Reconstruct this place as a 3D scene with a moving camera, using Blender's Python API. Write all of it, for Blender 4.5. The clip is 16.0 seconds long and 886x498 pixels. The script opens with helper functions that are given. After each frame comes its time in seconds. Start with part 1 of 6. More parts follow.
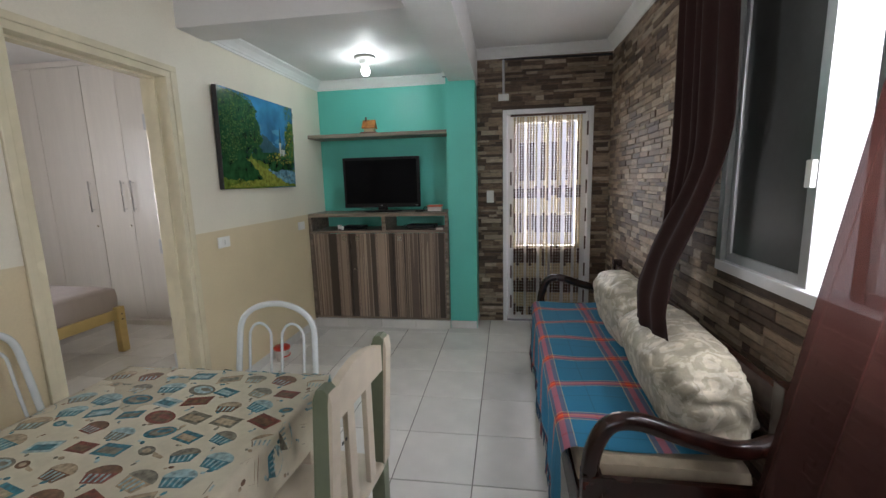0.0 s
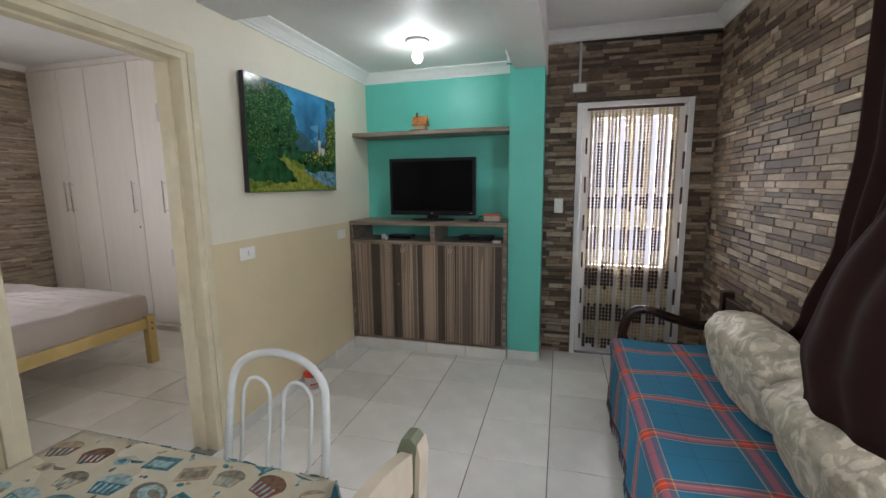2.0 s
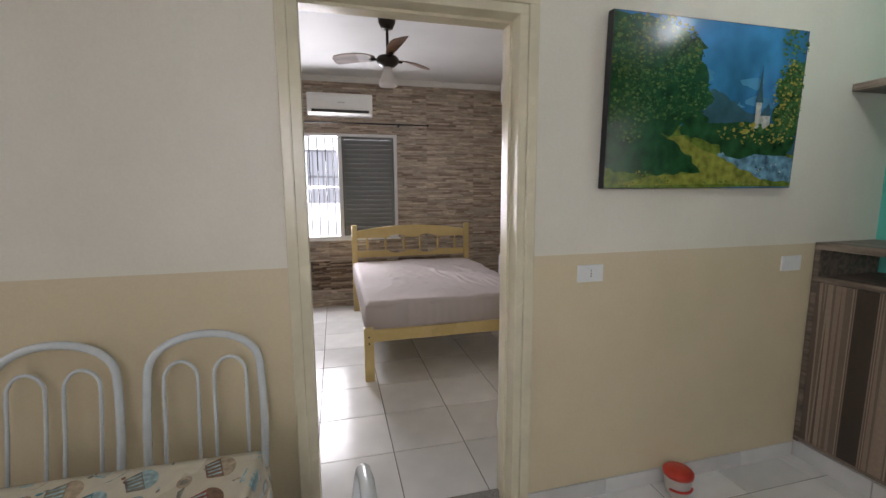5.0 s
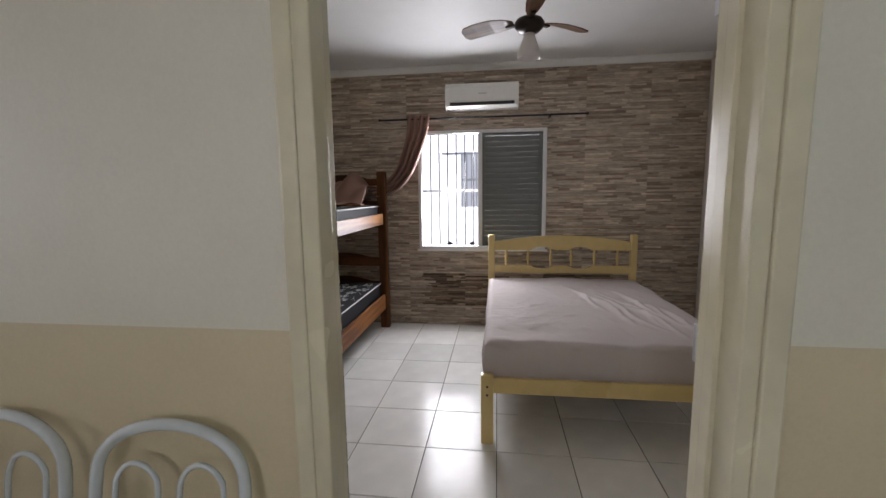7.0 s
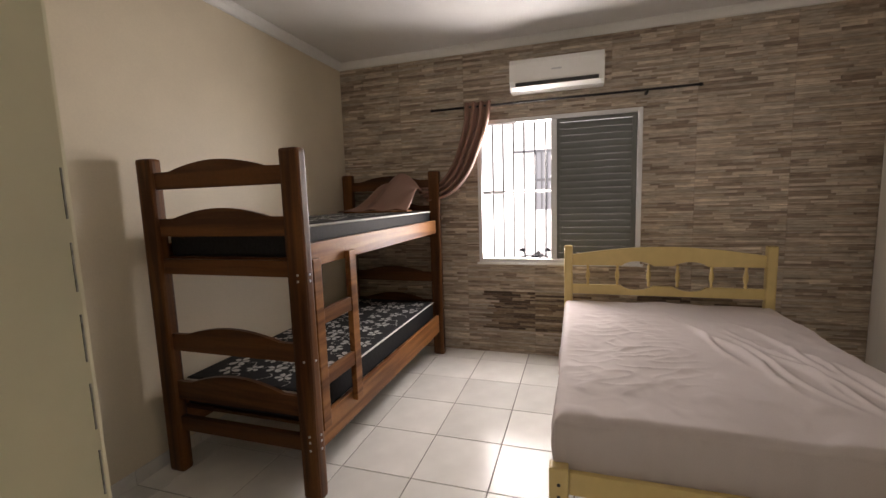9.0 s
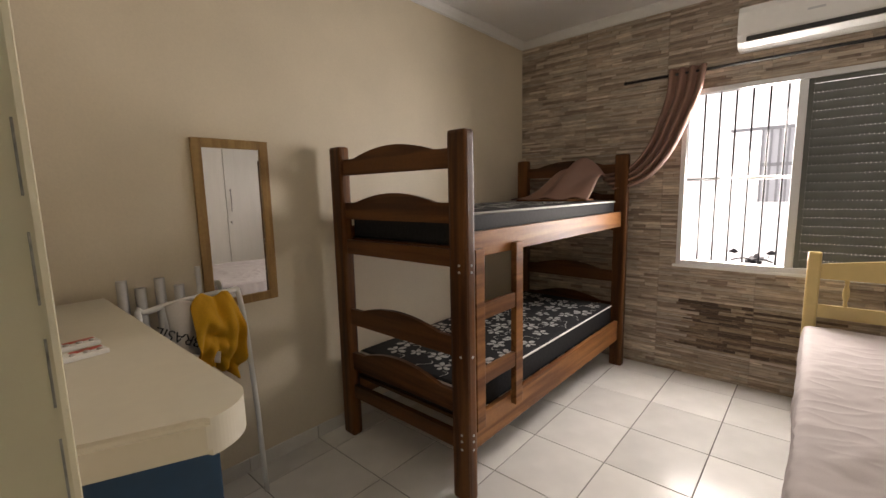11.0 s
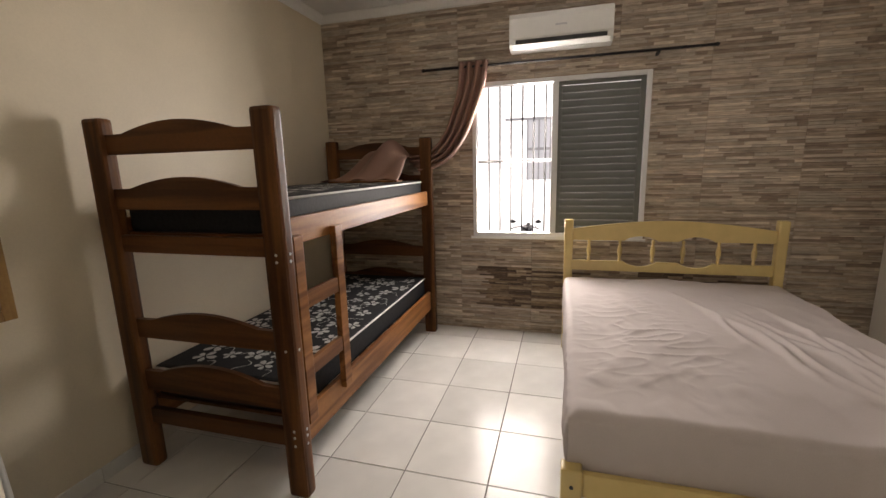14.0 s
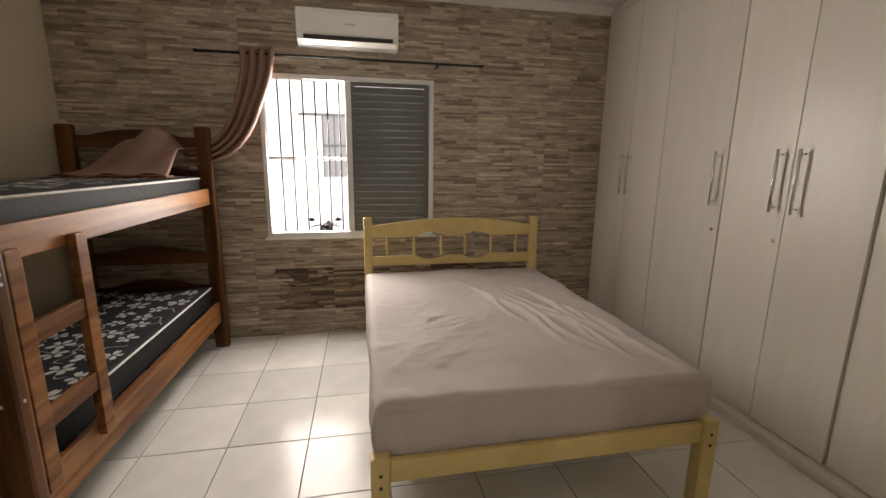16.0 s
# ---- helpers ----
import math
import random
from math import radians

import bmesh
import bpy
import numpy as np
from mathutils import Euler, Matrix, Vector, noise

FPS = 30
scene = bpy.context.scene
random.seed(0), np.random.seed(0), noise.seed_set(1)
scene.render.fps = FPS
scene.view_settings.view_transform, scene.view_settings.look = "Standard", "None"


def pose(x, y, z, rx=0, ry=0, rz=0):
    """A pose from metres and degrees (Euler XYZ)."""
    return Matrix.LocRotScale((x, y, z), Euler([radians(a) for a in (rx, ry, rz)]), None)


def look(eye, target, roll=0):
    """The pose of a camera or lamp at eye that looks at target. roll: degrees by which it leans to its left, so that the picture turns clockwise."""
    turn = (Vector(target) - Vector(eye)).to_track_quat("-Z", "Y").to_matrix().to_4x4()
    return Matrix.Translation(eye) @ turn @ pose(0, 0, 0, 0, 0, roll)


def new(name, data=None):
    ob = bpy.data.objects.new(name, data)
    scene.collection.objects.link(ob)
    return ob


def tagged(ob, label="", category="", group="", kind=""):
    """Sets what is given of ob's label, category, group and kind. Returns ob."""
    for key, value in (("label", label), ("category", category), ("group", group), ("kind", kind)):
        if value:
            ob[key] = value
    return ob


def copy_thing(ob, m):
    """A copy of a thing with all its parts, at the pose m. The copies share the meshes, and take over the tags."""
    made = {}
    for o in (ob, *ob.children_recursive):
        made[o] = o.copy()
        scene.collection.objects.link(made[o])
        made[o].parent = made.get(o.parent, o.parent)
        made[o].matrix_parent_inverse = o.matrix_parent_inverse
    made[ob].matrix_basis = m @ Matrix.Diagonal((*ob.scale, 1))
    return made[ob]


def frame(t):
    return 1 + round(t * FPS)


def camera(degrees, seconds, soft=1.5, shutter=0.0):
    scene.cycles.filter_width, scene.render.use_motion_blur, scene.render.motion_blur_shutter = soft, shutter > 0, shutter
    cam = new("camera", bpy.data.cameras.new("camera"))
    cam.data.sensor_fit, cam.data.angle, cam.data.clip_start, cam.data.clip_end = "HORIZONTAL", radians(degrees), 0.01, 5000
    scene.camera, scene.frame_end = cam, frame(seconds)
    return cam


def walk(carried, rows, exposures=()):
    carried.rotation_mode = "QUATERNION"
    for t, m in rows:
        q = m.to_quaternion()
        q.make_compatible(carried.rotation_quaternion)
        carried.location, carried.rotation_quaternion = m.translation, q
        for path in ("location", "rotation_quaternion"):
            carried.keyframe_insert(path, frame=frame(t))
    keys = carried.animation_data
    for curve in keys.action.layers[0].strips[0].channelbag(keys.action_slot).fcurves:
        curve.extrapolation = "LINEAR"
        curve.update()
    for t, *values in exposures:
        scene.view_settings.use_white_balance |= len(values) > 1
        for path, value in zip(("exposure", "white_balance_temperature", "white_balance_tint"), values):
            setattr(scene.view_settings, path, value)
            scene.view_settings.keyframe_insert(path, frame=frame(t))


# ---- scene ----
cam = camera(93.0, 16.0)
PATH = [
    (0, (0.358, 0.367, 1.454), (0.06, 2.318, 1.133), -1.5),
    (0.5, (0.363, 0.498, 1.453), (0.048, 2.448, 1.138), -1.3),
    (1, (0.308, 0.595, 1.454), (-0.063, 2.536, 1.143), -0.5),
    (1.5, (0.25, 0.752, 1.468), (-0.172, 2.683, 1.167), -0.3),
    (2, (0.219, 0.922, 1.463), (-0.315, 2.826, 1.164), -0.6),
    (2.5, (0.259, 1.128, 1.453), (-0.562, 2.93, 1.173), -0.5),
    (3, (0.261, 1.286, 1.456), (-0.813, 2.946, 1.155), 0.5),
    (3.5, (0.167, 1.452, 1.42), (-1.196, 2.888, 1.135), 0.3),
    (4, (0.063, 1.616, 1.417), (-1.517, 2.807, 1.128), -0.5),
    (4.5, (0.009, 1.787, 1.427), (-1.794, 2.605, 1.145), -1.0),
    (5, (-0.019, 1.956, 1.428), (-1.938, 2.447, 1.152), -0.3),
    (5.2, (-0.072, 1.978, 1.416), (-2.012, 2.385, 1.147), -0.4),
    (6.2, (-0.5, 2.2, 1.43), (-2.48, 2.13, 1.165), -0.8),
    (7.3, (-0.868, 2.229, 1.44), (-2.826, 1.92, 1.176), -1.0),
    (7.5, (-0.932, 2.247, 1.435), (-2.883, 1.899, 1.167), -1.2),
    (8, (-1.172, 2.228, 1.411), (-3.119, 1.842, 1.163), -1.0),
    (8.5, (-1.383, 2.223, 1.402), (-3.317, 1.774, 1.161), -1.5),
    (9, (-1.543, 2.225, 1.432), (-3.435, 1.62, 1.196), -1.9),
    (9.5, (-1.68, 2.28, 1.461), (-3.489, 1.46, 1.222), -1.7),
    (10, (-1.714, 2.185, 1.441), (-3.43, 1.189, 1.195), -1.3),
    (10.2, (-1.737, 2.183, 1.418), (-3.414, 1.119, 1.181), -1.3),
    (11.3, (-1.762, 2.13, 1.425), (-3.21, 0.79, 1.15), -1.3),
    (12.5, (-1.754, 2.091, 1.428), (-3.286, 0.843, 1.118), -1.2),
    (13, (-1.748, 2.087, 1.427), (-3.434, 1.066, 1.089), -1.7),
    (13.5, (-1.738, 2.101, 1.429), (-3.546, 1.326, 1.069), -1.6),
    (14, (-1.74, 2.109, 1.434), (-3.628, 1.57, 1.055), -1.5),
    (14.5, (-1.748, 2.107, 1.439), (-3.688, 1.816, 1.047), -1.1),
    (15, (-1.754, 2.104, 1.44), (-3.713, 2.033, 1.04), -0.9),
    (15.5, (-1.753, 2.112, 1.434), (-3.709, 2.237, 1.036), -0.5),
    (16, (-1.735, 2.123, 1.45), (-3.659, 2.498, 1.05), 0.7),
]
walk(cam, [(t, look(eye, target, roll)) for t, eye, target, roll in PATH], [(0.0, 0.31, 6420, 16), (2.0, 0.53, 6450, 16), (4.0, 0.45, 6420, 17), (5.0, 0.28, 6420, 19), (7.5, -0.1, 6350, 17), (8.5, 0.05, 7000, 20), (9.5, 0.22, 7550, 21), (12.5, 0.28, 7500, 17), (14.5, 0.2, 7600, 19), (16.0, 0.08, 7700, 17)])

# ---- light ----
world = bpy.data.worlds.new("sky")
scene.world = world
world.use_nodes = True
wn = world.node_tree
sky = wn.nodes.new("ShaderNodeTexSky")
sky.sky_type, sky.sun_disc = "NISHITA", False
sky.sun_elevation, sky.sun_rotation = radians(55), radians(139)
wn.links.new(sky.outputs[0], wn.nodes["Background"].inputs[0])
wn.nodes["Background"].inputs[1].default_value = 0.12


def lamp(name, kind, energy, m, color=(1, 1, 1), **sizes):
    data = bpy.data.lights.new(name, kind)
    data.energy, data.color = energy, color
    if kind == "AREA":
        data.shape, data.size, data.size_y = "RECTANGLE", sizes["w"], sizes["h"]
    if kind == "SUN":
        data.angle = radians(sizes["angle"])
    if kind == "POINT":
        data.shadow_soft_size = sizes["r"]
    ob = new(name, data)
    ob.matrix_world = m
    return ob


lamp("sun", "SUN", 1.0, look((14, -16, 30), (0, 0, 0)), (1, 0.96, 0.9), angle=12)
lamp("bedroom_window_sky", "AREA", 54, look((-5.42, 1.72, 1.5), (-4.0, 2.12, 1.2)), (0.97, 0.99, 1), w=0.62, h=1.2)
lamp("living_window_sky", "AREA", 30, look((1.46, 1.3, 1.62), (-0.2, 2.5, 0.9)), (0.97, 0.99, 1), w=1.0, h=1.1)
lamp("door_glass_sky", "AREA", 16, look((0.74, 4.664, 1.38), (0.74, 0.0, 1.38)), (1, 0.98, 0.95), w=0.55, h=1.2)
# fill lamp added at the unseen end of the room to brighten it
lamp("kitchen_window_sky", "AREA", 6.5, look((-0.2, -1.02, 1.6), (-0.3, 4.0, 1.2)), (1, 0.98, 0.95), w=1.4, h=1.1)
lamp("ceiling_bulb_light", "POINT", 4.4, pose(-0.806, 3.95, 2.345), (0.9, 1.0, 0.98), r=0.035)

# ---- materials ----
MATS = {}


def mat(name, color, rough=0.5, metal=0.0, grain=0.06, scale=30.0, bump=0.0, stain=0.06, stain_scale=2.0, stretch=(1, 1, 1), hue=0.0, spec=0.5):
    """A painted or plain surface: fine grain, broad stains and a little relief."""
    if name in MATS:
        return MATS[name]
    m = bpy.data.materials.new(name)
    m.use_nodes = True
    nt = m.node_tree
    bsdf = nt.nodes["Principled BSDF"]
    geo = nt.nodes.new("ShaderNodeTexCoord")
    mp = nt.nodes.new("ShaderNodeMapping")
    mp.inputs["Scale"].default_value = stretch
    nt.links.new(geo.outputs["Object"], mp.inputs[0])
    fine, broad = nt.nodes.new("ShaderNodeTexNoise"), nt.nodes.new("ShaderNodeTexNoise")
    fine.inputs["Scale"].default_value, fine.inputs["Detail"].default_value = scale, 6
    broad.inputs["Scale"].default_value, broad.inputs["Detail"].default_value = stain_scale, 3
    for n in (fine, broad):
        nt.links.new(mp.outputs[0], n.inputs[0])
    info = nt.nodes.new("ShaderNodeObjectInfo")
    last = None
    for src, amount in ((fine.outputs[0], grain), (broad.outputs[0], stain), (info.outputs["Random"], hue)):
        r = nt.nodes.new("ShaderNodeMapRange")
        r.inputs["From Min"].default_value, r.inputs["From Max"].default_value = (0.25, 0.75) if src is not info.outputs["Random"] else (0, 1)
        r.inputs["To Min"].default_value, r.inputs["To Max"].default_value = 1 - amount * 2, 1 + amount * 2
        r.clamp = False
        nt.links.new(src, r.inputs[0])
        if last is None:
            last = r.outputs[0]
        else:
            mul = nt.nodes.new("ShaderNodeMath")
            mul.operation = "MULTIPLY"
            nt.links.new(last, mul.inputs[0])
            nt.links.new(r.outputs[0], mul.inputs[1])
            last = mul.outputs[0]
    mix = nt.nodes.new("ShaderNodeVectorMath")
    mix.operation = "SCALE"
    mix.inputs[0].default_value = color
    nt.links.new(last, mix.inputs["Scale"])
    nt.links.new(mix.outputs[0], bsdf.inputs["Base Color"])
    rr = nt.nodes.new("ShaderNodeMapRange")
    rr.inputs["To Min"].default_value, rr.inputs["To Max"].default_value = max(rough - 0.08, 0.02), min(rough + 0.08, 1)
    nt.links.new(broad.outputs[0], rr.inputs[0])
    nt.links.new(rr.outputs[0], bsdf.inputs["Roughness"])
    bsdf.inputs["Metallic"].default_value = metal
    bsdf.inputs["Specular IOR Level"].default_value = spec
    if bump:
        b = nt.nodes.new("ShaderNodeBump")
        b.inputs["Strength"].default_value, b.inputs["Distance"].default_value = bump, 0.004
        nt.links.new(fine.outputs[0], b.inputs["Height"])
        nt.links.new(b.outputs[0], bsdf.inputs["Normal"])
    MATS[name] = m
    return m


def wood(name, dark, light, axis=2, rough=0.35, freq=26.0, hue=0.05, coat=0.0):
    """Wood with long streaks along one axis."""
    if name in MATS:
        return MATS[name]
    m = mat(name, light, rough, grain=0.05, scale=60, bump=0.05, hue=hue)
    nt = m.node_tree
    bsdf = nt.nodes["Principled BSDF"]
    tc, mp, nz, ramp = (nt.nodes.new(k) for k in ("ShaderNodeTexCoord", "ShaderNodeMapping", "ShaderNodeTexNoise", "ShaderNodeValToRGB"))
    st = [1.0, 1.0, 1.0]
    st[axis] = 0.06
    mp.inputs["Scale"].default_value = st
    nz.inputs["Scale"].default_value, nz.inputs["Detail"].default_value, nz.inputs["Distortion"].default_value = freq, 5, 0.4
    nt.links.new(tc.outputs["Object"], mp.inputs[0])
    nt.links.new(mp.outputs[0], nz.inputs[0])
    nt.links.new(nz.outputs[0], ramp.inputs[0])
    ramp.color_ramp.elements[0].position, ramp.color_ramp.elements[0].color = 0.40, (*dark, 1)
    ramp.color_ramp.elements[1].position, ramp.color_ramp.elements[1].color = 0.61, (*light, 1)
    scale = bsdf.inputs["Base Color"].links[0].from_node
    div = nt.nodes.new("ShaderNodeVectorMath")
    div.operation = "SCALE"
    nt.links.new(ramp.outputs[0], div.inputs[0])
    nt.links.new(scale.inputs["Scale"].links[0].from_socket, div.inputs["Scale"])
    nt.links.new(div.outputs[0], bsdf.inputs["Base Color"])
    bsdf.inputs["Coat Weight"].default_value = coat
    return m


def glow(name, color, strength):
    m = bpy.data.materials.new(name)
    m.use_nodes = True
    b = m.node_tree.nodes["Principled BSDF"]
    b.inputs["Base Color"].default_value = (*color, 1)
    b.inputs["Emission Color"].default_value, b.inputs["Emission Strength"].default_value = (*color, 1), strength
    return m


def clear(name, tint=(0.95, 0.97, 0.96), rough=0.0, alpha=None):
    m = bpy.data.materials.new(name)
    m.use_nodes = True
    b = m.node_tree.nodes["Principled BSDF"]
    b.inputs["Base Color"].default_value = (*tint, 1)
    b.inputs["Roughness"].default_value = rough
    if alpha is None:
        b.inputs["Transmission Weight"].default_value, b.inputs["IOR"].default_value = 1.0, 1.05
    else:
        b.inputs["Alpha"].default_value = alpha
    return m


CREAM_LOW = (0.67, 0.57, 0.375)
m_cream = mat("cream_paint", (0.76, 0.72, 0.60), 0.45, grain=0.015, scale=120, bump=0.08, stain=0.03)
m_cream_low = mat("ochre_gloss_paint", CREAM_LOW, 0.45, grain=0.015, scale=120, bump=0.06, stain=0.03)
m_bedwall = mat("bedroom_cream_paint", (0.70, 0.62, 0.48), 0.5, grain=0.015, scale=120, bump=0.08, stain=0.03)
m_frame = mat("door_frame_enamel", (0.70, 0.64, 0.46), 0.25, grain=0.02, scale=18, bump=0.12, stain=0.06, stain_scale=4)
m_white = mat("white_ceiling_paint", (0.73, 0.73, 0.72), 0.6, grain=0.01, scale=60, stain=0.03)
m_plaster = mat("white_crown_plaster", (0.82, 0.83, 0.82), 0.5, grain=0.01, stain=0.02)
m_teal = mat("turquoise_paint", (0.115, 0.56, 0.47), 0.4, grain=0.015, scale=100, bump=0.08, stain=0.03)
m_grout = mat("dark_grout", (0.10, 0.09, 0.078), 0.85, grain=0.2, scale=60, stain=0.2, stain_scale=3)
m_tile = mat("white_ceramic_tile", (0.74, 0.73, 0.70), 0.2, grain=0.02, scale=5, stain=0.045, stain_scale=2.5, hue=0.025, spec=0.22)
m_skirt = mat("white_skirting_tile", (0.68, 0.67, 0.64), 0.2, grain=0.02, scale=8, stain=0.05, hue=0.03)
m_granite = mat("grey_granite", (0.26, 0.25, 0.23), 0.25, grain=0.25, scale=160, stain=0.05)
m_alu = mat("white_aluminium", (0.74, 0.75, 0.76), 0.35, metal=0.0, grain=0.01, stain=0.02)
m_bare_alu = mat("grey_aluminium", (0.55, 0.56, 0.57), 0.35, metal=0.6, grain=0.02, stain=0.04)
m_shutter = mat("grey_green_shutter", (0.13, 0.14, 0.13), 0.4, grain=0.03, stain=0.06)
m_iron = mat("black_iron", (0.02, 0.02, 0.022), 0.5, grain=0.1)
m_plastic = mat("white_plastic", (0.80, 0.80, 0.77), 0.35, grain=0.01, stain=0.02)
m_black = mat("black_plastic", (0.008, 0.008, 0.009), 0.3, grain=0.05, spec=0.25)
m_screen = mat("tv_screen", (0.004, 0.004, 0.005), 0.12, grain=0.0, stain=0.0, spec=0.05)
m_chrome = mat("chrome", (0.7, 0.7, 0.7), 0.2, metal=1.0, grain=0.02)
m_ward = mat("wardrobe_white_laminate", (0.70, 0.66, 0.60), 0.35, grain=0.008, scale=8, stretch=(6, 6, 0.5), stain=0.02, hue=0.01)
m_walnut = wood("striped_walnut_laminate", (0.06, 0.042, 0.031), (0.33, 0.245, 0.18), 2, 0.4, 10)
for node in m_walnut.node_tree.nodes:
    if node.bl_idname == "ShaderNodeValToRGB":
        node.color_ramp.interpolation = "CONSTANT"
        for stop, shade in ((0.435, (0.28, 0.21, 0.16)), (0.47, (0.14, 0.10, 0.075)), (0.505, (0.36, 0.275, 0.205)), (0.54, (0.19, 0.14, 0.105)), (0.575, (0.31, 0.23, 0.17))):
            node.color_ramp.elements.new(stop).color = (*shade, 1)
    if node.bl_idname == "ShaderNodeTexNoise" and node.inputs["Distortion"].default_value > 0.1:
        node.inputs["Distortion"].default_value, node.inputs["Detail"].default_value = 0.0, 2.0
    if node.bl_idname == "ShaderNodeMapping" and node.inputs["Scale"].default_value[2] < 0.5:
        node.inputs["Scale"].default_value = (1, 1, 0.006)
m_walnut_x = wood("walnut_shelf_laminate", (0.13, 0.10, 0.075), (0.28, 0.22, 0.17), 0, 0.45, 40)
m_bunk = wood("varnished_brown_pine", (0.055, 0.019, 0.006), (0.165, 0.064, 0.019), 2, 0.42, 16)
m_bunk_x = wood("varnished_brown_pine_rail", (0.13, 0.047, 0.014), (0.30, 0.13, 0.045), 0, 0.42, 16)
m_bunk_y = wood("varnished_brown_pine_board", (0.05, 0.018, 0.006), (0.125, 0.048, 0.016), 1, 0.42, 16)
m_yellow = mat("yellow_enamel_wood", (0.62, 0.475, 0.205), 0.3, grain=0.03, scale=14, stain=0.05, bump=0.05)
m_maho = wood("dark_mahogany", (0.010, 0.003, 0.002), (0.035, 0.009, 0.006), 1, 0.25, 20, coat=0.2)
m_sheet = mat("mauve_grey_sheet", (0.47, 0.42, 0.405), 0.85, grain=0.02, scale=300, stain=0.02, bump=0.05)
m_mattress = mat("black_quilted_border", (0.014, 0.015, 0.017), 0.7, grain=0.15, scale=60, bump=0.3, spec=0.2)
m_petal = mat("white_printed_flower", (0.46, 0.46, 0.44), 0.8, grain=0.12, scale=50)
m_piping = mat("white_piping", (0.6, 0.6, 0.58), 0.7)
m_curtain = mat("rose_brown_curtain", (0.26, 0.15, 0.115), 0.6, grain=0.04, scale=200, bump=0.05)
m_curtain_dark = mat("dark_brown_curtain", (0.024, 0.010, 0.0085), 0.85, grain=0.08, scale=250, bump=0.08, spec=0.15)
m_sheer = mat("sheer_brown_curtain", (0.12, 0.046, 0.036), 0.8, grain=0.25, scale=350, bump=0.2)
sheer_nt = m_sheer.node_tree
sheer_mix, sheer_hole, sheer_glow, sheer_body = (sheer_nt.nodes.new(k) for k in ("ShaderNodeMixShader", "ShaderNodeBsdfTransparent", "ShaderNodeBsdfTranslucent", "ShaderNodeMixShader"))
sheer_glow.inputs[0].default_value = (0.07, 0.028, 0.024, 1)
sheer_body.inputs[0].default_value, sheer_mix.inputs[0].default_value = 0.5, 0.22
sheer_nt.links.new(sheer_nt.nodes["Principled BSDF"].outputs[0], sheer_body.inputs[1])
sheer_nt.links.new(sheer_glow.outputs[0], sheer_body.inputs[2])
sheer_nt.links.new(sheer_body.outputs[0], sheer_mix.inputs[1])
sheer_nt.links.new(sheer_hole.outputs[0], sheer_mix.inputs[2])
sheer_nt.links.new(sheer_mix.outputs[0], sheer_nt.nodes["Material Output"].inputs[0])
m_tube = mat("white_enamel_tube", (0.66, 0.70, 0.70), 0.2, grain=0.02, stain=0.03)
m_cream_wood = mat("cream_painted_wood", (0.66, 0.58, 0.46), 0.35, grain=0.03, scale=20, stain=0.05)
m_green_wood = mat("sage_green_painted_wood", (0.17, 0.20, 0.13), 0.4, grain=0.05, scale=20, stain=0.06)
m_seatpad = mat("beige_vinyl_seat", (0.45, 0.42, 0.33), 0.5, grain=0.05)
m_cloth = mat("cream_oilcloth", (0.62, 0.57, 0.44), 0.3, grain=0.03, scale=40, stain=0.03)
m_print = [mat("print_teal", (0.035, 0.20, 0.26), 0.35, grain=0.3, scale=70), mat("print_brown", (0.17, 0.085, 0.045), 0.35, grain=0.3, scale=70),
           mat("print_red_brown", (0.22, 0.055, 0.035), 0.35, grain=0.3, scale=70), mat("print_olive_grey", (0.21, 0.20, 0.15), 0.35, grain=0.3, scale=70),
           mat("print_tan", (0.40, 0.31, 0.20), 0.35, grain=0.25, scale=70), mat("print_pale_blue", (0.30, 0.45, 0.47), 0.35, grain=0.25, scale=70),
           mat("print_dark", (0.06, 0.05, 0.04), 0.35, grain=0.3, scale=70)]
m_cushion = mat("cream_floral_brocade", (0.42, 0.385, 0.30), 0.5, grain=0.05, scale=120, stain=0.16, stain_scale=16, bump=0.1)
bro = m_cushion.node_tree
bro_tc, bro_nz, bro_ramp = (bro.nodes.new(k) for k in ("ShaderNodeTexCoord", "ShaderNodeTexNoise", "ShaderNodeValToRGB"))
bro_nz.inputs["Scale"].default_value, bro_nz.inputs["Detail"].default_value, bro_nz.inputs["Distortion"].default_value = 9, 1.5, 2.6
bro_ramp.color_ramp.elements[0].position, bro_ramp.color_ramp.elements[0].color = 0.47, (0.34, 0.31, 0.235, 1)
bro_ramp.color_ramp.elements[1].position, bro_ramp.color_ramp.elements[1].color = 0.53, (0.50, 0.46, 0.37, 1)
bro.links.new(bro_tc.outputs["Object"], bro_nz.inputs[0])
bro.links.new(bro_nz.outputs[0], bro_ramp.inputs[0])
bro.links.new(bro_ramp.outputs[0], bro.nodes["Principled BSDF"].inputs["Base Color"].links[0].from_node.inputs[0])
m_red = mat("red_plastic", (0.55, 0.04, 0.02), 0.35)
m_orange = mat("orange_plastic", (0.62, 0.13, 0.06), 0.35)
m_tub = mat("milky_tub_plastic", (0.55, 0.50, 0.47), 0.4)
m_fanwood = wood("fan_blade_wood", (0.09, 0.045, 0.025), (0.20, 0.11, 0.065), 0, 0.35, 30)
m_bronze = mat("dark_bronze_metal", (0.03, 0.022, 0.018), 0.35, metal=0.5)
m_opal = mat("opal_glass", (0.75, 0.72, 0.72), 0.3, grain=0.0)
m_mirror = mat("mirror_silver", (0.85, 0.86, 0.86), 0.02, metal=1.0, grain=0.0, stain=0.0)
MATS["mirror_silver"].node_tree.nodes["Principled BSDF"].inputs["Roughness"].default_value = 0.015
